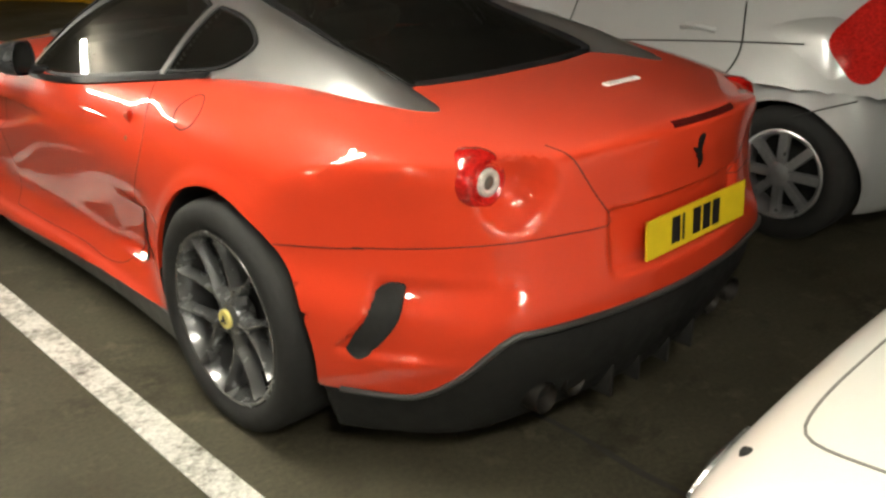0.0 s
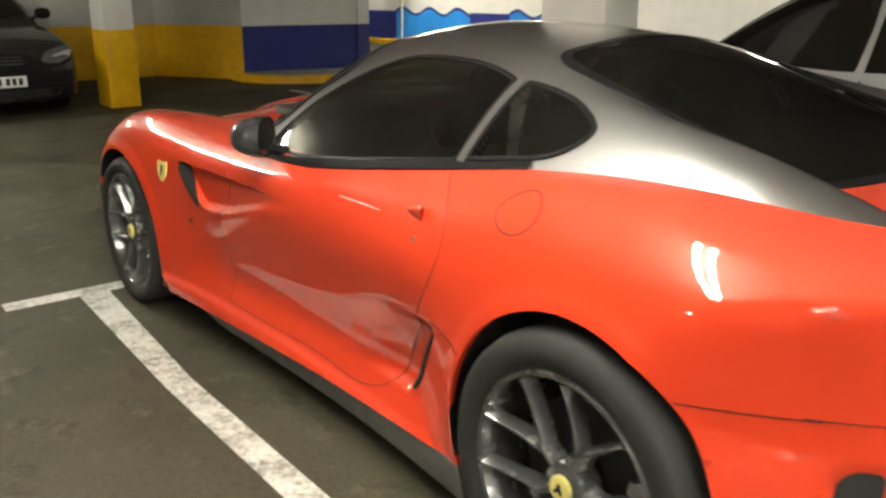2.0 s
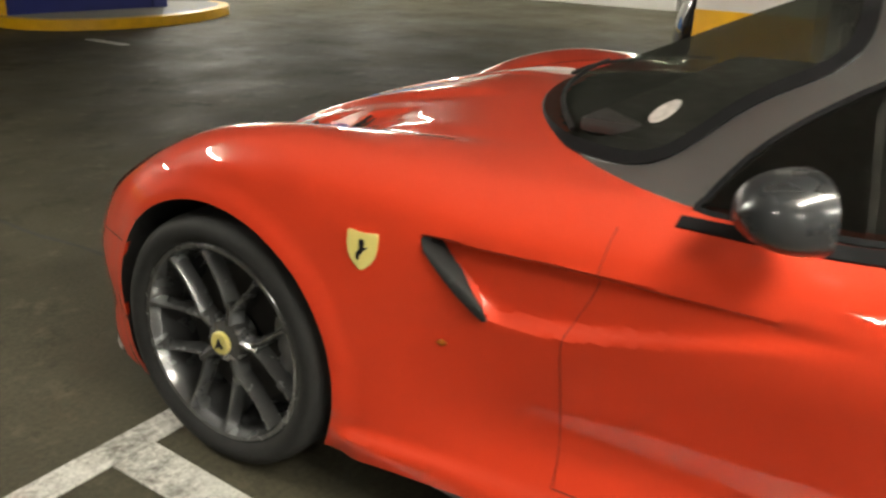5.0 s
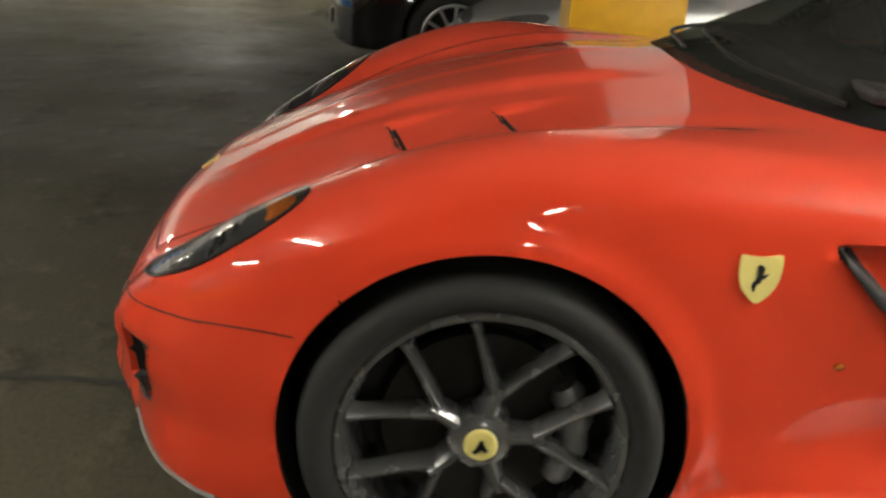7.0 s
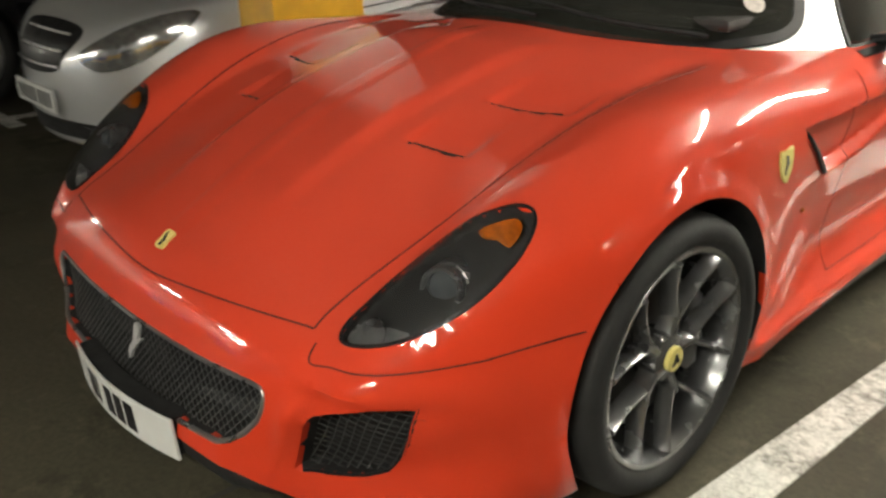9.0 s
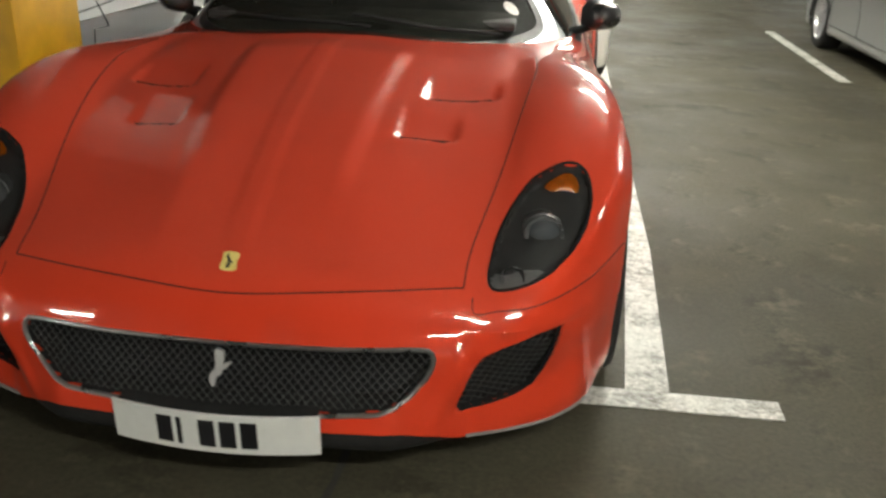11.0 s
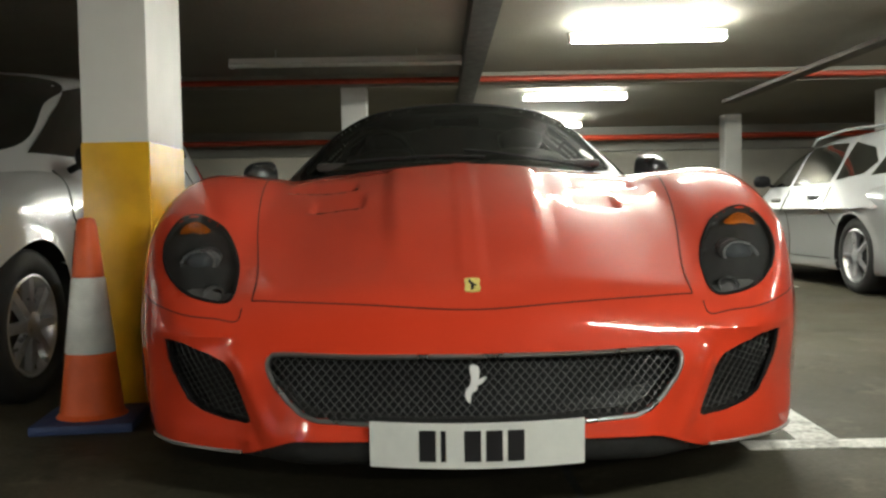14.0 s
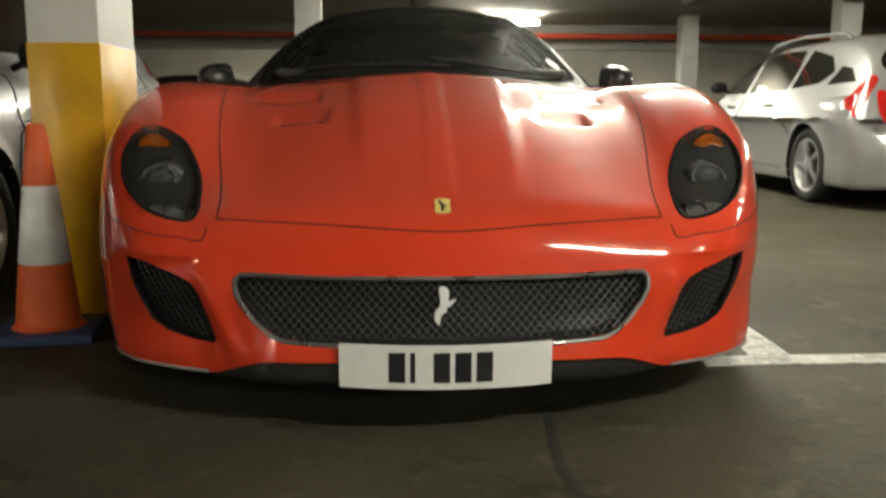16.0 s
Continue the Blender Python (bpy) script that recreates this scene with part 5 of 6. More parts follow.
for x, mat in ((6.17, WHITE), (3.62, SKYBLUE)):
    s_ = thing("wall_sign", "small rectangular sign plate on the far wall", "sign", m=pose(x, -21.97, 1.58))
    piece("sign_panel", box(-0.4, 0.0, -0.11, 0.4, 0.02, 0.11), mat, s_, bevel=0.004)
    piece("sign_bar", box(-0.3, 0.02, -0.04, 0.3, 0.024, 0.04), BLUE, s_, smooth=False)

GLOW = Mat("lit_tube")
GLOW.set(Base_Color=(1, 1, 1, 1), Emission_Color=(1, 0.95, 0.84, 1), Emission_Strength=POWER)
DEAD = plain("unlit_tube", (0.6, 0.6, 0.56), 0.3)


def batten(x, y, lit=True, rz=0, long=1.5):
    t = thing("ceiling_light", "lit fluorescent batten lamp under the ceiling, in a set partly added for light" if lit else "unlit fluorescent batten lamp under the ceiling", "lamp", "ceiling lamps", m=pose(x, y, HEIGHT - 0.09, 0, 0, rz))
    k = long / 2
    for u in (-0.6, 0.6):
        piece("hanger", tube_points([(u * k, 0, 0), (u * k, 0, 0.09)], 0.008, 6), TRAY, t)
    piece("lamp_body", box(-k, -0.03, -0.05, k, 0.03, 0), WHITE, t, bevel=0.006)
    for dy in (-0.05, 0.05):
        piece("lamp_tube", tube_points([(-k + 0.03, dy, -0.072), (0, dy, -0.072), (k - 0.03, dy, -0.072)], 0.019, 10), GLOW.mat if lit else DEAD, t)
    for u in (-1, 1):
        piece("lamp_holder", box(u * (k - 0.02) - 0.012, -0.07, -0.10, u * (k - 0.02) + 0.012, 0.07, -0.05), WHITE, t, bevel=0.003)
    return t


# the three at y = -17.6 are added, hidden by the beam, to light the far wall
for y in (-17.6, -12.2, -8.2, 4.2):
    batten(-1.85, y)
# (7.4, 10.8) is an extra lamp, added only to brighten the mural wall
for x, y in ((-6.3, -4.0), (-6.3, 0.2), (9.0, 8.6), (10.2, 4.4), (10.2, 0.2), (-1.60, -0.95), (-1.90, -4.0), (9.0, 12.8), (4.4, 12.8), (3.2, -17.6), (-6.3, -17.6), (-2.0, 8.3), (7.4, 10.8)):
    batten(x, y)
batten(1.05, -5.1, False, 0, 2.5)

# the traffic cone beside the pillar
cone = thing("traffic_cone", "orange traffic cone with a worn white band on a blue base", "cone", m=pose(1.36, 1.17, 0, 0, 0, 8))
ORANGE = plain("cone_orange", (0.72, 0.11, 0.02), 0.5, scale=12, grain=0.15)
piece("cone_base", box(-0.175, -0.175, 0.0, 0.175, 0.175, 0.035), plain("cone_base_blue", (0.03, 0.05, 0.14), 0.6), cone, bevel=0.012)
rad = lambda z: 0.112 - (z - 0.035) * 0.112
piece("cone_body", lathe([(0.035, 0.125)] + [(z, rad(z)) for z in (0.05, 0.2, 0.26)] + [(0.262, rad(0.262) - 0.003), (0.538, rad(0.538) - 0.003), (0.54, rad(0.54))] + [(z, rad(z)) for z in (0.6, 0.68, 0.72)] + [(0.745, 0.028), (0.75, 0.018)], 36, "z"), ORANGE, cone, "orange cone", sharp=35)
piece("white_band", lathe([(0.264, rad(0.264) - 0.001), (0.27, rad(0.27) + 0.002), (0.53, rad(0.53) + 0.002), (0.536, rad(0.536) - 0.001)], 36, "z"), plain("worn_white_sleeve", (0.82, 0.82, 0.79), 0.3, scale=9, grain=0.16, coat=0.3), cone, "worn white reflective band")

# ---- the other vehicles ----
SILVER = paint("silver_metallic_lacquer", (0.66, 0.67, 0.68), 0.35, 0.30, 0.12, fine=0.2)
GREYSILVER = paint("grey_silver_lacquer", (0.30, 0.305, 0.31), 0.2, 0.36, 0.2, fine=0.2)
NIGHT = paint("black_lacquer", (0.012, 0.012, 0.014), 0.0, 0.25, 0.06)
BLUECAR = paint("blue_metallic_lacquer", (0.02, 0.06, 0.30), 0.4, 0.3, 0.1, fine=0.2)
IVORY = paint("white_lacquer", (0.78, 0.77, 0.72), 0.0, 0.3, 0.1)
HUBCAP = plain("silver_wheel_lacquer", (0.48, 0.48, 0.49), 0.32, 0.7, scale=40)
DARKWELL = BLACK_MATT
LAMP_CLEAR = plain("headlamp_silver", (0.50, 0.51, 0.52), 0.12, 0.8, scale=26, grain=0.5, coat=1.0)


class Shape:
    """A simple car's skin: length, width, curves of body top and roof along y, and width of the cabin."""

    def __init__(self, long, wide, body, roof, cab, wheels, r, lean=0.50, low=0.17, bow=(0.20, 0.16), tuck=0.0):
        self.l, self.w, self.wheels, self.r, self.lean, self.low, self.bow = long / 2, wide / 2, wheels, r, lean, low, bow
        self.body, self.roof, self.cab = Curve(*body), Curve(*roof), Curve(*cab)
        self.tuck = Curve((0.1, 0.07), (0.22, 0.02), (0.38, 0.012), (0.55, 0.0), (0.72, 0.006 + tuck), (0.9, 0.04 + tuck), (1.05, 0.10 + tuck), (1.2, 0.2))

    def lower(self, p):
        a, y, z = np.abs(p[:, 0]), p[:, 1], p[:, 2]
        u = a / self.w
        tuck = self.tuck(z)
        for wy in self.wheels:
            tuck = tuck - 0.016 * (1 - step(np.hypot(y - wy, z - self.r) - self.r - 0.035, 0.0, 0.06))
        f = smax(a - (self.w - 0.012 - tuck), z - (self.body(y) - 0.05 * u * u), 0.10)
        for s, b in ((1, self.bow[0]), (-1, self.bow[1])):
            e = s * y - (self.l - b * u ** 2 - 0.9 * b * np.maximum(u - 0.6, 0) ** 2 * 3 - 0.05 * (np.abs(z - 0.45) / 0.3) ** 2)
            f = smax(f, e * 0.9, 0.08)
        return smax(f, self.low - z, 0.03)

    def cut(self, p):
        return np.minimum(*[np.maximum(np.hypot(p[:, 1] - y, p[:, 2] - self.r) - self.r - 0.035, self.w - 0.32 - np.abs(p[:, 0])) for y in self.wheels])

    def cabin(self, p):
        a, y, z = np.abs(p[:, 0]), p[:, 1], p[:, 2]
        front, rear = step(y, 0.0, 0.8), step(-y, 0.6, 1.4)
        yy = y + 0.22 * a * a * front - 0.12 * a * a * rear
        top = z - (self.roof(yy) - 0.07 * (a / 0.6) ** 2 * (1 - 0.7 * front) * (1 - 0.6 * rear))
        f = smax(top * 0.85, (a - (self.cab(y) - self.lean * (z - 0.95))) * 0.88, 0.09)
        return smax(f, 0.70 - z, 0.02)

    def whole(self, p):
        return np.minimum(self.lower(p), self.cabin(p))


def road_wheel(parent, shape, m, rim_mat, spokes, kind):
    w = new("wheel")
    w.parent = parent
    w.matrix_basis = m
    r, rim = shape.r, shape.r * (0.70 if kind != "cover" else 0.66)
    rr = r - rim
    piece("tyre", lathe([(0.01, rim), (-0.008, rim + rr * 0.15), (-0.014, rim + rr * 0.5), (0.0, rim + rr * 0.85), (0.02, r), (0.10, r), (0.19, r), (0.21, rim + rr * 0.5), (0.20, rim)], 40), RUBBER, w, sharp=50)
    piece("rim", lathe([(0.0, rim + 0.004), (-0.004, rim - 0.006), (0.012, rim - 0.022), (0.10, rim - 0.03), (0.2, rim - 0.02)], 40), rim_mat, w)
    piece("wheel_back", lathe([(0.12, 0.0), (0.12, rim - 0.02)], 28), BLACK_MATT, w)
    for k in range(spokes):
        an = 2 * math.pi * k / spokes
        wide0, wide1 = (0.030, 0.022) if kind == "thin" else (0.042, 0.050)
        pts = []
        for rad, wd, x in ((0.02, wide0, -0.002), (rim * 0.55, (wide0 + wide1) / 2, 0.0), (rim - 0.012, wide1, 0.004)):
            for u, dx in ((-1, 0.03), (-0.8, 0.0), (0.8, 0.0), (1, 0.03)):
                q = Vector((x + dx, rad, u * wd * 0.5))
                pts.append(tuple(Matrix.Rotation(an, 3, "X") @ q))
        fs = [(i * 4 + c, i * 4 + c + 1, i * 4 + 5 + c, i * 4 + 4 + c) for i in range(2) for c in range(3)]
        piece("spoke", (pts, fs), rim_mat, w, sharp=30)
    piece("hub", lathe([(0.03, 0.06), (-0.004, 0.055), (-0.012, 0.035), (-0.013, 0.0)], 24), rim_mat, w)
    return w


def other_car(name, label, m, shape, coat, windows, lamps_f, lamps_r, rim_mat=HUBCAP, spokes=7, kind="cover", plates=(PLATE_W, PLATE_Y), grille=None, screen=None, back=None, handles=(), seams=(), h=0.03, roof_coat=None, side_lamp=None, mirrors=True, group="parked cars"):
    car = thing(name, label, "car", group)
    lo, hi = (0, -shape.l - 0.1, 0.1), (shape.w + 0.08, shape.l + 0.1, 1.25)
    pts, faces = net(shape.lower, shape.cut, lo, hi, h)
    mid_ = pts[faces].mean(1)
    b = piece("body", (pts, faces), coat, car, sharp=35)
    b.data.materials.append(DARKWELL)
    b.data.polygons.foreach_set("material_index", (shape.lower(mid_) < -0.012).astype(np.int32))
    pts, faces = net(shape.cabin, None, (0, -shape.l - 0.1, 0.72), (shape.w + 0.05, shape.l, 1.85), h)
    piece("cabin_roof", (pts, faces), roof_coat or coat, car, sharp=50)
    for ax in ("side_l", "side_r"):
        for o in windows:
            piece("side_window", cover(shape.cabin, closed(o, 72, False), ax, 0.005, 0.012, 6), TINT, car)
        if side_lamp:
            piece("tail_lamp", cover(shape.whole, closed(side_lamp, 44), ax, 0.006, 0.015, 5, dome=0.006), RED_LENS, car, "red tail lamp")
        for y, z in handles:
            q, nn = cast(shape.whole, [(y + 0.09, z), (y + 0.05, z + 0.002), (y, z + 0.003), (y - 0.05, z + 0.002), (y - 0.09, z)], ax)
            piece("door_handle", tube_points([tuple(p + n * o) for p, n, o in zip(q, nn, (0.004, 0.026, 0.032, 0.026, 0.004))], [0.014, 0.017, 0.018, 0.017, 0.014], 8), coat, car)
        for line in seams:
            piece("panel_gap", ribbon(shape.whole, open_line(line, 40), ax, 0.007, 0.004), BLACK_MATT, car)
    for s in (-1, 1):
        for o in lamps_f:
            oo = closed([(s * x, z) for x, z in o], 44)
            piece("headlamp", cover(shape.lower, oo, "front", 0.006, 0.015, 5, dome=0.012), LAMP_CLEAR, car, "clear headlamp")
        for o in lamps_r:
            oo = closed([(s * x, z) for x, z in o], 44)
            piece("tail_lamp", cover(shape.whole, oo, "rear", 0.006, 0.015, 5, dome=0.012), RED_LENS, car, "red tail lamp")
        if mirrors:
            q, nn = cast(shape.cabin, [(0.62, 1.0)], "side_l" if s < 0 else "side_r")
            c = Vector(q[0]) + Vector((s * 0.12, 0.05, 0.03))
            e = Vector(q[0]) + Vector((0, 0.05, -0.03))
            mir = new("wing_mirror")
            mir.parent = car
            piece("mirror_housing", tube_points([tuple(c + Vector((-s * 0.08, 0, 0))), tuple(c + Vector((-s * 0.06, 0, 0))), tuple(c), tuple(c + Vector((s * 0.07, -0.01, 0))), tuple(c + Vector((s * 0.095, -0.02, 0)))], [0.02, 0.055, 0.068, 0.058, 0.02], 14), BLACK_TRIM, mir)
            piece("mirror_stalk", tube_points([tuple(e), tuple(c)], 0.018, 8), BLACK_TRIM, mir)
        for k, y in enumerate(shape.wheels):
            road_wheel(car, shape, pose(s * (shape.w - 0.025), y, shape.r, 0, 0, 0 if s < 0 else 180), rim_mat, spokes, kind)
    if screen:
        piece("windscreen", cover(shape.cabin, closed(screen, 80), "top", 0.005, 0.012, 8), TINT, car)
    if back:
        piece("rear_window", cover(shape.cabin, closed(back, 70), "rear", 0.005, 0.012, 8), TINT, car)
    if grille:
        piece("grille", cover(shape.lower, closed(grille, 60), "front", 0.004, 0.015, 5), BLACK_TRIM, car, "black grille")
        g0 = np.array(grille)
        for z in np.linspace(g0[:, 1].min() + 0.03, g0[:, 1].max() - 0.03, 3):
            w = g0[:, 0].max() * 0.85
            q, nn = cast(shape.lower, np.stack([np.linspace(-w, w, 9), np.full(9, z)], 1), "front")
            piece("grille_bar", tube_points([tuple(p + n * 0.008) for p, n in zip(q, nn)], 0.007, 6), STEEL, car)
    for ax, mat, z, sy, rz in (("front", plates[0], 0.40, 1, 180), ("rear", plates[1], 0.62, -1, 0)):
        if mat is None:
            continue
        q, nn = cast(shape.lower, [(0.0, z)], ax)
        pl = new("number_plate")
        pl.parent = car
        pl.matrix_basis = pose(0, q[0][1] + sy * 0.012, z, 0, 0, rz)
        piece("plate", box(-0.26, -0.004, -0.0555, 0.26, 0.008, 0.0555), mat, pl, bevel=0.002)
        for i in range(7):
            x = -0.215 + i * 0.062 + (0.02 if i > 3 else 0)
            piece("plate_bar", box(x, -0.0055, -0.036, x + 0.040, -0.003, 0.036), INK, pl, smooth=False)
    for z0, z1 in ((0.20, 0.30),):
        for ax in ("front",):
            piece("bumper_intake", cover(shape.lower, closed(((-0.55, z1), (0.55, z1), (0.62, (z0 + z1) / 2), (0.5, z0 + 0.02), (-0.5, z0 + 0.02), (-0.62, (z0 + z1) / 2)), 60), ax, 0.003, 0.012, 4), BLACK_MATT, car)
    car.matrix_basis = m
    return car


HATCH = Shape(3.78, 1.765, ((1.86, 0.64), (1.7, 0.76), (1.4, 0.88), (1.05, 0.98), (0.75, 1.01), (0, 1.0), (-1.0, 1.05), (-1.5, 1.08), (-1.9, 1.02)),
              ((1.5, 0.80), (1.15, 0.98), (0.8, 1.20), (0.4, 1.42), (0.0, 1.55), (-0.6, 1.59), (-1.2, 1.56), (-1.55, 1.44), (-1.78, 1.18), (-1.89, 0.95)),
              ((1.5, 0.62), (1.05, 0.74), (0.5, 0.83), (0, 0.85), (-1.0, 0.845), (-1.5, 0.80), (-1.9, 0.70)), (1.18, -1.37), 0.315, tuck=-0.02, bow=(0.34, 0.16))
SILVER_SEAMS = (((-1.07, 1.06), (-1.10, 0.95), (-1.12, 0.84), (-1.08, 0.74), (-1.02, 0.69)), ((-0.12, 1.0), (-0.11, 0.7), (-0.12, 0.28)), ((0.80, 0.97), (0.83, 0.7), (0.82, 0.35)), ((0.82, 0.74), (0.2, 0.79), (-0.37, 0.825), (-0.92, 0.875), (-1.40, 0.91)), ((-1.42, 0.60), (-1.53, 0.65), (-1.66, 0.70)), ((-0.95, 0.27), (0.0, 0.25), (0.75, 0.27)))
other_car("silver_hatchback", "silver five-door hatchback with steel wheel covers, parked in a bay", pose(2.58, -0.44, 0, 0, 0, -1.5), HATCH, SILVER,
          (((0.86, 1.045), (0.0, 1.032), (-0.08, 1.036), (-0.09, 1.24), (-0.07, 1.47), (0.25, 1.40), (0.55, 1.24)), ((-0.125, 1.036), (-1.0, 1.075), (-1.05, 1.10), (-1.06, 1.28), (-0.99, 1.48), (-0.5, 1.51), (-0.12, 1.485), (-0.122, 1.25)), ((-1.10, 1.12), (-1.30, 1.16), (-1.44, 1.26), (-1.32, 1.38), (-1.10, 1.44), (-1.09, 1.28))),
          (((0.40, 0.62), (0.52, 0.56), (0.68, 0.60), (0.80, 0.72), (0.82, 0.82), (0.70, 0.80), (0.54, 0.72)),), (((0.58, 0.80), (0.66, 0.76), (0.73, 0.80), (0.735, 0.90), (0.715, 1.0), (0.64, 0.98)),),
          spokes=8, grille=((-0.32, 0.73), (0.32, 0.73), (0.28, 0.60), (0.20, 0.53), (-0.20, 0.53), (-0.28, 0.60)), screen=((-0.62, 0.90), (0, 1.16), (0.62, 0.90), (0.60, 0.48), (0.52, 0.16), (0, 0.13), (-0.52, 0.16), (-0.60, 0.48)),
          back=((-0.55, 1.18), (0.55, 1.18), (0.50, 1.45), (0, 1.48), (-0.50, 1.45)), handles=((-0.88, 0.925), (0.06, 0.90)), seams=SILVER_SEAMS, h=0.024, side_lamp=((-1.50, 0.94), (-1.55, 0.86), (-1.64, 0.78), (-1.72, 0.80), (-1.74, 0.95), (-1.72, 1.10), (-1.62, 1.12), (-1.54, 1.04)))

ESTATE = Shape(4.48, 1.80, ((2.2, 0.558), (2.0, 0.688), (1.6, 0.818), (1.2, 0.902), (0.9, 0.930), (0, 0.930), (-1.0, 0.949), (-1.7, 0.967), (-2.2, 0.930)),
               ((1.7, 0.725), (1.25, 0.911), (0.8, 1.135), (0.4, 1.321), (0.0, 1.423), (-0.6, 1.460), (-1.4, 1.437), (-1.85, 1.349), (-2.1, 1.116), (-2.22, 0.911)),
               ((1.6, 0.64), (1.1, 0.76), (0.5, 0.845), (0, 0.86), (-1.0, 0.86), (-1.7, 0.82), (-2.2, 0.72)), (1.33, -1.33), 0.325, tuck=-0.03)
estate = other_car("silver_estate_car", "silver estate car with alloy wheels and roof rails", pose(-4.34, -4.49, 0, 0, 0, 180), ESTATE, GREYSILVER,
          (((0.85, 0.967), (0.12, 0.958), (0.10, 1.135), (0.08, 1.302), (0.32, 1.237), (0.58, 1.116)), ((0.04, 0.958), (-0.78, 0.977), (-0.84, 1.135), (-0.80, 1.321), (-0.4, 1.339), (0.0, 1.321), (0.02, 1.135)), ((-0.90, 0.986), (-1.35, 1.023), (-1.50, 1.116), (-1.35, 1.246), (-0.95, 1.321), (-0.90, 1.135)), ((-1.50, 1.004), (-1.85, 1.023), (-1.72, 1.135), (-1.58, 1.153))),
          (((0.46, 0.558), (0.62, 0.539), (0.80, 0.632), (0.84, 0.725), (0.66, 0.688)),), (((0.60, 0.725), (0.68, 0.688), (0.74, 0.744), (0.74, 0.856), (0.71, 0.949), (0.65, 0.911)),),
          spokes=5, kind="thin", screen=((-0.62, 0.95), (0, 1.2), (0.62, 0.95), (0.60, 0.5), (0.52, 0.18), (0, 0.15), (-0.52, 0.18), (-0.60, 0.5)), back=((-0.55, 1.069), (0.55, 1.069), (0.50, 1.302), (0, 1.330), (-0.50, 1.302)), handles=((-0.60, 0.837), (0.30, 0.818)), seams=(((-0.86, 0.930), (-0.88, 0.698), (-1.0, 0.577)), ((0.07, 0.930), (0.08, 0.279)), ((0.95, 0.883), (0.97, 0.372)), ((-0.85, 0.279), (0.95, 0.279))), h=0.027, side_lamp=((-1.88, 0.883), (-1.98, 0.781), (-2.06, 0.744), (-2.08, 0.883), (-2.06, 1.023), (-1.98, 1.060)))
for s in (-1, 1):
    piece("roof_rail", tube_points([(s * 0.60, 0.15, 1.367), (s * 0.60, 0.05, 1.428), (s * 0.605, -0.6, 1.465), (s * 0.60, -1.35, 1.437), (s * 0.60, -1.45, 1.395)], 0.014, 8), GREYSILVER, estate, "silver roof rail")

SALOON = Shape(4.4, 1.78, ((2.15, 0.58), (1.9, 0.72), (1.5, 0.84), (1.1, 0.92), (0.8, 0.95), (0, 0.96), (-1.0, 0.98), (-1.6, 1.0), (-2.1, 0.96)),
               ((1.6, 0.75), (1.15, 0.93), (0.7, 1.16), (0.3, 1.33), (-0.1, 1.41), (-0.6, 1.42), (-1.0, 1.35), (-1.4, 1.18), (-1.8, 1.0), (-2.1, 0.86)),
               ((1.6, 0.60), (1.1, 0.72), (0.5, 0.79), (0, 0.81), (-1.0, 0.80), (-1.6, 0.72), (-2.1, 0.6)), (1.32, -1.32), 0.32)
SALOON_WIN = (((0.72, 0.99), (0.06, 0.99), (0.04, 1.15), (0.02, 1.30), (0.22, 1.25), (0.48, 1.12)), ((-0.02, 0.99), (-0.75, 1.01), (-0.98, 1.06), (-0.85, 1.20), (-0.5, 1.30), (-0.05, 1.31), (-0.04, 1.15)))
SALOON_F = (((0.46, 0.58), (0.62, 0.56), (0.78, 0.62), (0.82, 0.72), (0.66, 0.70), (0.52, 0.66)),)
SALOON_R = (((0.48, 0.76), (0.66, 0.74), (0.80, 0.78), (0.80, 0.88), (0.64, 0.88), (0.50, 0.86)),)
SALOON_SCREEN = ((-0.60, 0.85), (0, 1.1), (0.60, 0.85), (0.58, 0.45), (0.50, 0.15), (0, 0.12), (-0.50, 0.15), (-0.58, 0.45))
SALOON_BACK = ((-0.50, 1.06), (0.50, 1.06), (0.44, 1.28), (0, 1.31), (-0.44, 1.28))
GR = ((-0.32, 0.66), (0.32, 0.66), (0.30, 0.54), (-0.30, 0.54))
other_car("black_saloon", "glossy black car with white front plate beside a yellow pillar", pose(-0.18, 9.72, 0, 0, 0, 180), SALOON, NIGHT, SALOON_WIN, SALOON_F, SALOON_R, spokes=10, kind="thin", grille=GR, screen=SALOON_SCREEN, back=SALOON_BACK, h=0.032)
other_car("blue_hatchback", "metallic blue hatchback parked against the far wall", pose(-5.30, -18.1, 0, 0, 0, 6), SALOON, BLUECAR, SALOON_WIN, SALOON_F, SALOON_R, spokes=7, kind="thin", grille=GR, screen=SALOON_SCREEN, back=SALOON_BACK, h=0.035)
LOW = Shape(4.1, 1.74, ((2.0, 0.55), (1.8, 0.66), (1.4, 0.76), (1.0, 0.82), (0.6, 0.84), (0, 0.84), (-1.0, 0.86), (-1.5, 0.87), (-2.0, 0.82)),
            ((1.1, 0.75), (0.7, 0.94), (0.3, 1.10), (-0.1, 1.18), (-0.5, 1.19), (-0.9, 1.13), (-1.3, 1.0), (-1.7, 0.84), (-2.0, 0.7)),
            ((1.1, 0.62), (0.6, 0.72), (0, 0.76), (-0.8, 0.74), (-1.3, 0.66), (-1.9, 0.5)), (1.25, -1.2), 0.315, lean=0.55)
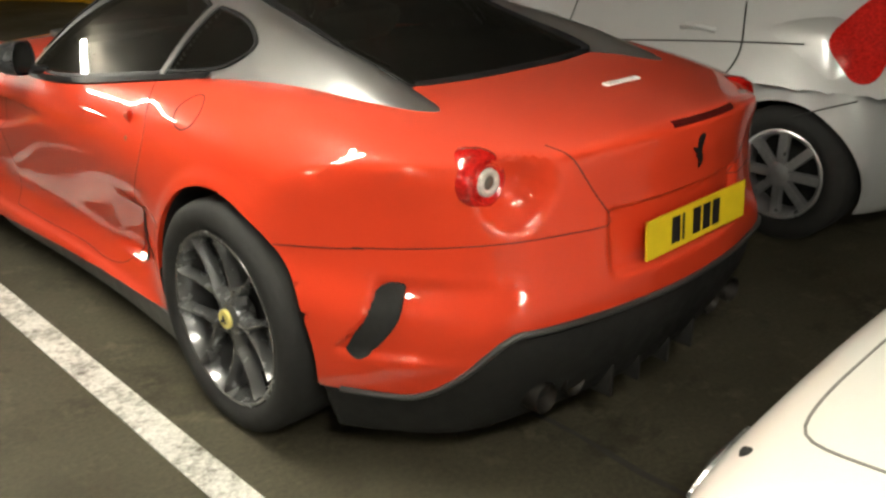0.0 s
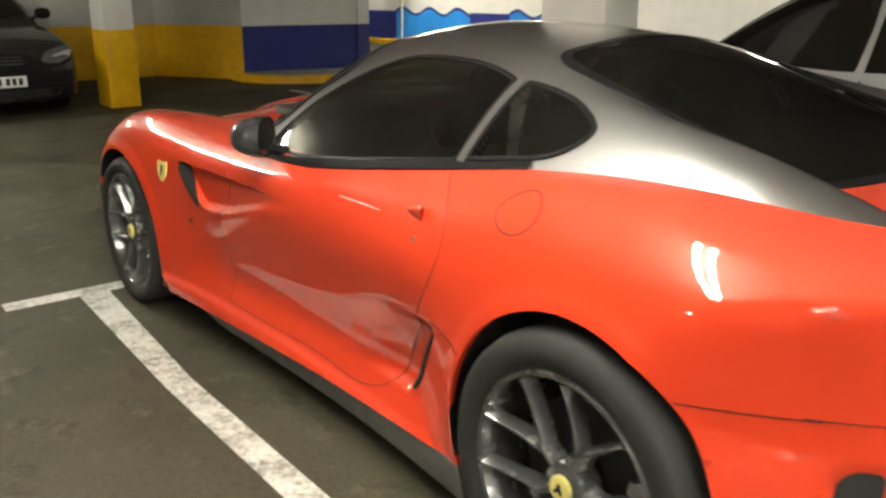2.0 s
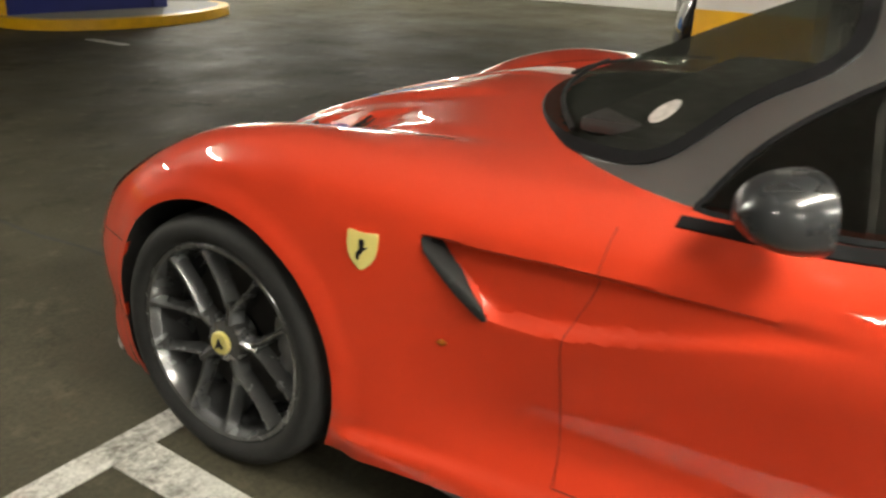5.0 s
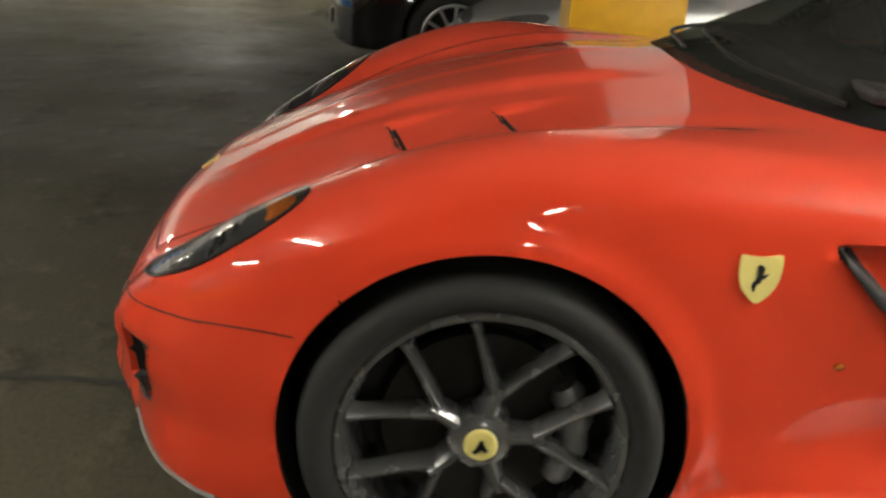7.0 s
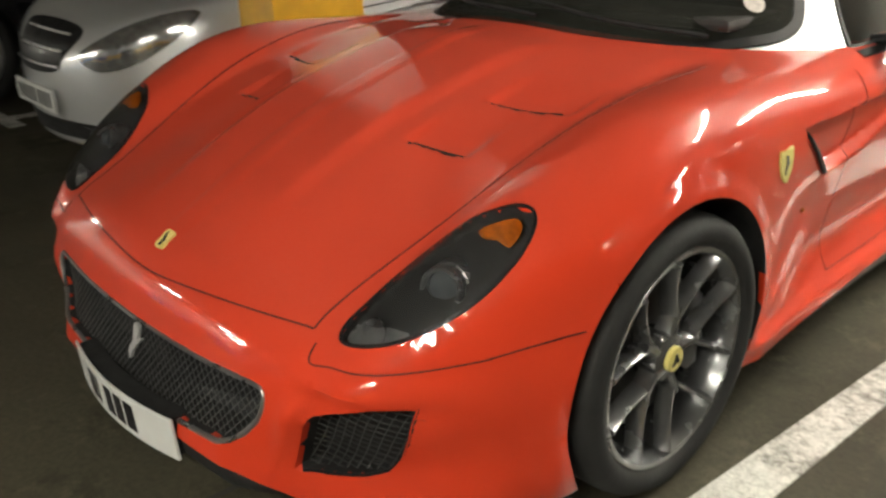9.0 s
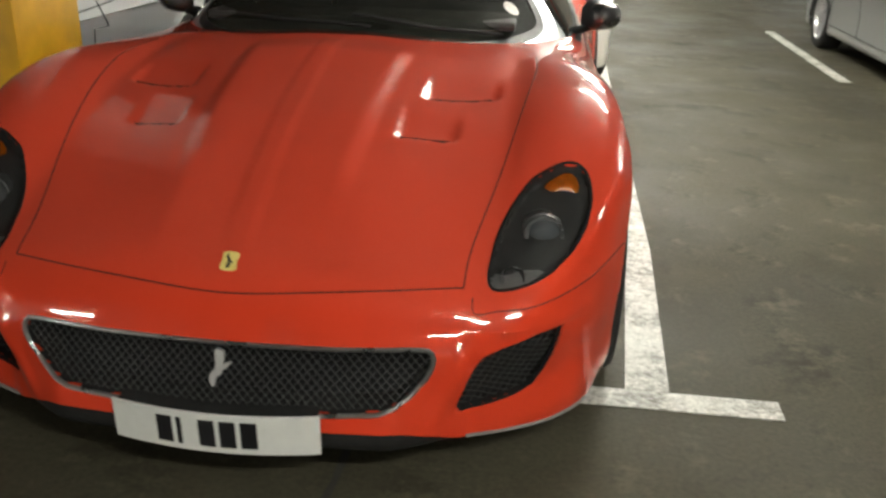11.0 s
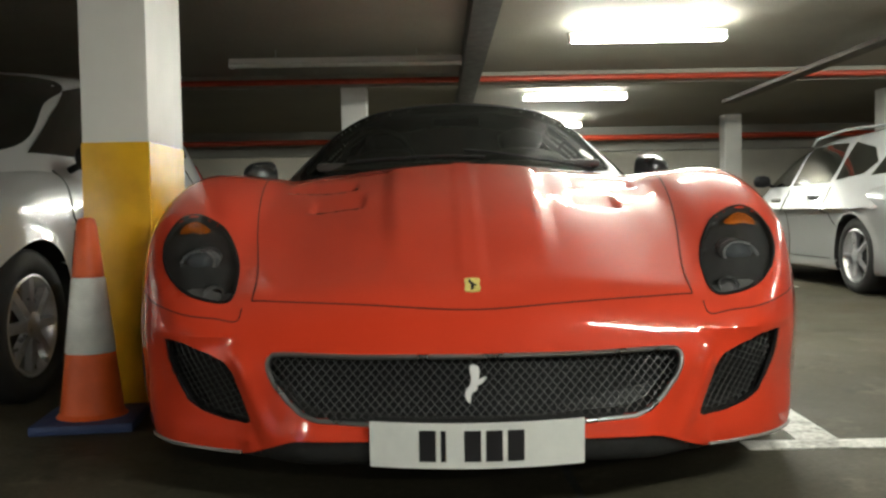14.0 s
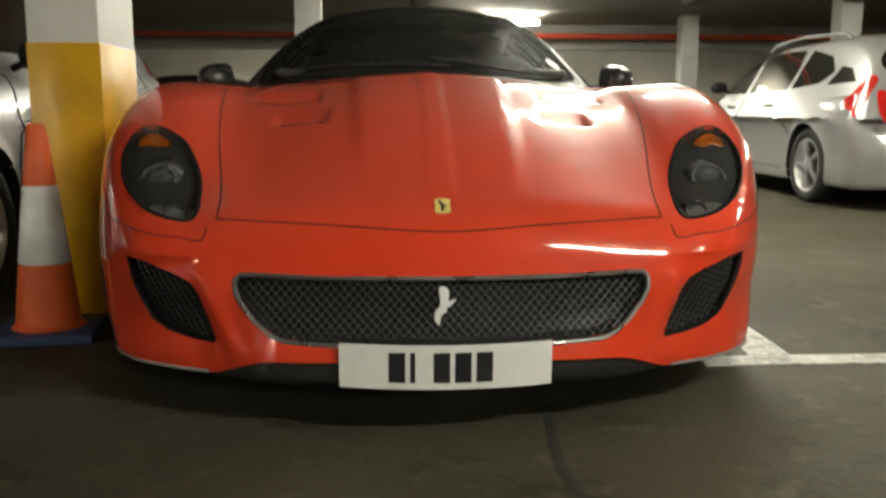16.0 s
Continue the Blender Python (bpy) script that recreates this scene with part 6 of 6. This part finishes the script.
other_car("dark_coupe", "black low coupe parked tail outwards near a pillar", pose(2.45, -6.75, 0, 0, 0, 180), LOW, NIGHT, (((0.5, 0.88), (-0.7, 0.90), (-0.85, 0.97), (-0.5, 1.08), (-0.1, 1.08), (0.25, 1.0)),), (((0.46, 0.54), (0.62, 0.52), (0.76, 0.58), (0.70, 0.66), (0.52, 0.62)),), (((0.44, 0.66), (0.58, 0.64), (0.70, 0.67), (0.70, 0.75), (0.58, 0.76), (0.46, 0.74)),), spokes=7, kind="thin", screen=((-0.54, 0.72), (0, 0.92), (0.54, 0.72), (0.50, 0.40), (0.42, 0.16), (0, 0.14), (-0.42, 0.16), (-0.50, 0.40)), back=((-0.42, 0.97), (0.42, 0.97), (0.36, 1.09), (0, 1.11), (-0.36, 1.09)), plates=(PLATE_W, PLATE_W), h=0.03)
TALL = Shape(4.5, 1.86, ((2.25, 0.82), (2.05, 0.96), (1.7, 1.04), (1.2, 1.09), (0.8, 1.11), (0, 1.08), (-1.0, 1.09), (-1.8, 1.09), (-2.2, 1.0)),
             ((1.6, 0.90), (1.15, 1.12), (0.75, 1.36), (0.4, 1.55), (0.0, 1.66), (-0.8, 1.70), (-1.6, 1.66), (-2.0, 1.42), (-2.25, 1.0)),
             ((1.5, 0.66), (1.1, 0.76), (0.5, 0.85), (0, 0.87), (-1.0, 0.87), (-1.7, 0.84), (-2.2, 0.75)), (1.27, -1.40), 0.36, lean=0.42, low=0.24)
other_car("black_off_roader", "tall black car with bright multi-spoke wheels in a bay", pose(5.2, 0.05, 0, 0, 0, 0), TALL, NIGHT,
          (((0.80, 1.13), (0.05, 1.12), (0.03, 1.35), (0.03, 1.56), (0.30, 1.47), (0.58, 1.32)), ((-0.04, 1.12), (-0.95, 1.13), (-1.0, 1.35), (-0.95, 1.58), (-0.5, 1.60), (-0.04, 1.57)), ((-1.06, 1.13), (-1.75, 1.16), (-1.70, 1.35), (-1.5, 1.55), (-1.06, 1.58))),
          (((0.44, 0.80), (0.60, 0.76), (0.76, 0.82), (0.78, 0.92), (0.62, 0.90), (0.50, 0.88)),), (((0.62, 0.86), (0.74, 0.84), (0.78, 0.96), (0.74, 1.10), (0.64, 1.06)),),
          spokes=12, kind="thin", grille=((-0.38, 0.90), (0.38, 0.90), (0.36, 0.66), (-0.36, 0.66)), screen=((-0.66, 0.92), (0, 1.18), (0.66, 0.92), (0.64, 0.55), (0.56, 0.24), (0, 0.20), (-0.56, 0.24), (-0.64, 0.55)), back=((-0.55, 1.22), (0.55, 1.22), (0.50, 1.50), (0, 1.53), (-0.50, 1.50)), h=0.032)

ROADSTER = Shape(3.9, 1.72, ((1.95, 0.72), (1.8, 0.79), (1.5, 0.86), (1.1, 0.91), (0.6, 0.94), (0, 0.94), (-1.0, 0.95), (-1.6, 0.93), (-1.9, 0.85)),
                 ((0.9, 0.80), (0.6, 0.98), (0.2, 1.2), (-0.1, 1.27), (-0.6, 1.25), (-1.0, 1.1), (-1.3, 0.9)), ((0.9, 0.55), (0.4, 0.64), (-0.5, 0.66), (-1.2, 0.55)), (1.2, -1.2), 0.31, bow=(0.035, 0.16))
roadster = other_car("white_roadster", "white roadster with black soft top parked close behind", pose(-0.33, -4.85, 0, 0, 0, 0), ROADSTER, IVORY, (((0.45, 0.99), (-0.5, 1.0), (-0.55, 1.1), (-0.4, 1.18), (0.0, 1.18), (0.3, 1.08)),), (((0.42, 0.56), (0.58, 0.55), (0.72, 0.62), (0.66, 0.68), (0.50, 0.66)),), (((0.5, 0.66), (0.66, 0.64), (0.70, 0.74), (0.54, 0.76)),), roof_coat=BLACK_MATT, screen=((-0.5, 0.5), (0, 0.62), (0.5, 0.5), (0.46, 0.2), (0, 0.18), (-0.46, 0.2)), h=0.027, mirrors=False)
for s in (-1, 1):
    piece("panel_gap", ribbon(ROADSTER.lower, open_line([(s * x, y) for x, y in ((0.0, 1.80), (0.35, 1.80), (0.55, 1.795), (0.63, 1.77), (0.68, 1.66), (0.72, 1.3))], 40), "top", 0.005, 0.002), plain("gap_grey", (0.16, 0.155, 0.14), 0.7), roadster)
    q, nn = cast(ROADSTER.lower, [(s * 0.68, 1.835)], "top")
    piece("bumper_stop", moved(lathe([(0.005, 0.0), (0.005, 0.009), (0.0, 0.012), (-0.01, 0.012)], 18, "z"), Matrix.Translation(q[0])), BLACK_MATT, roadster)
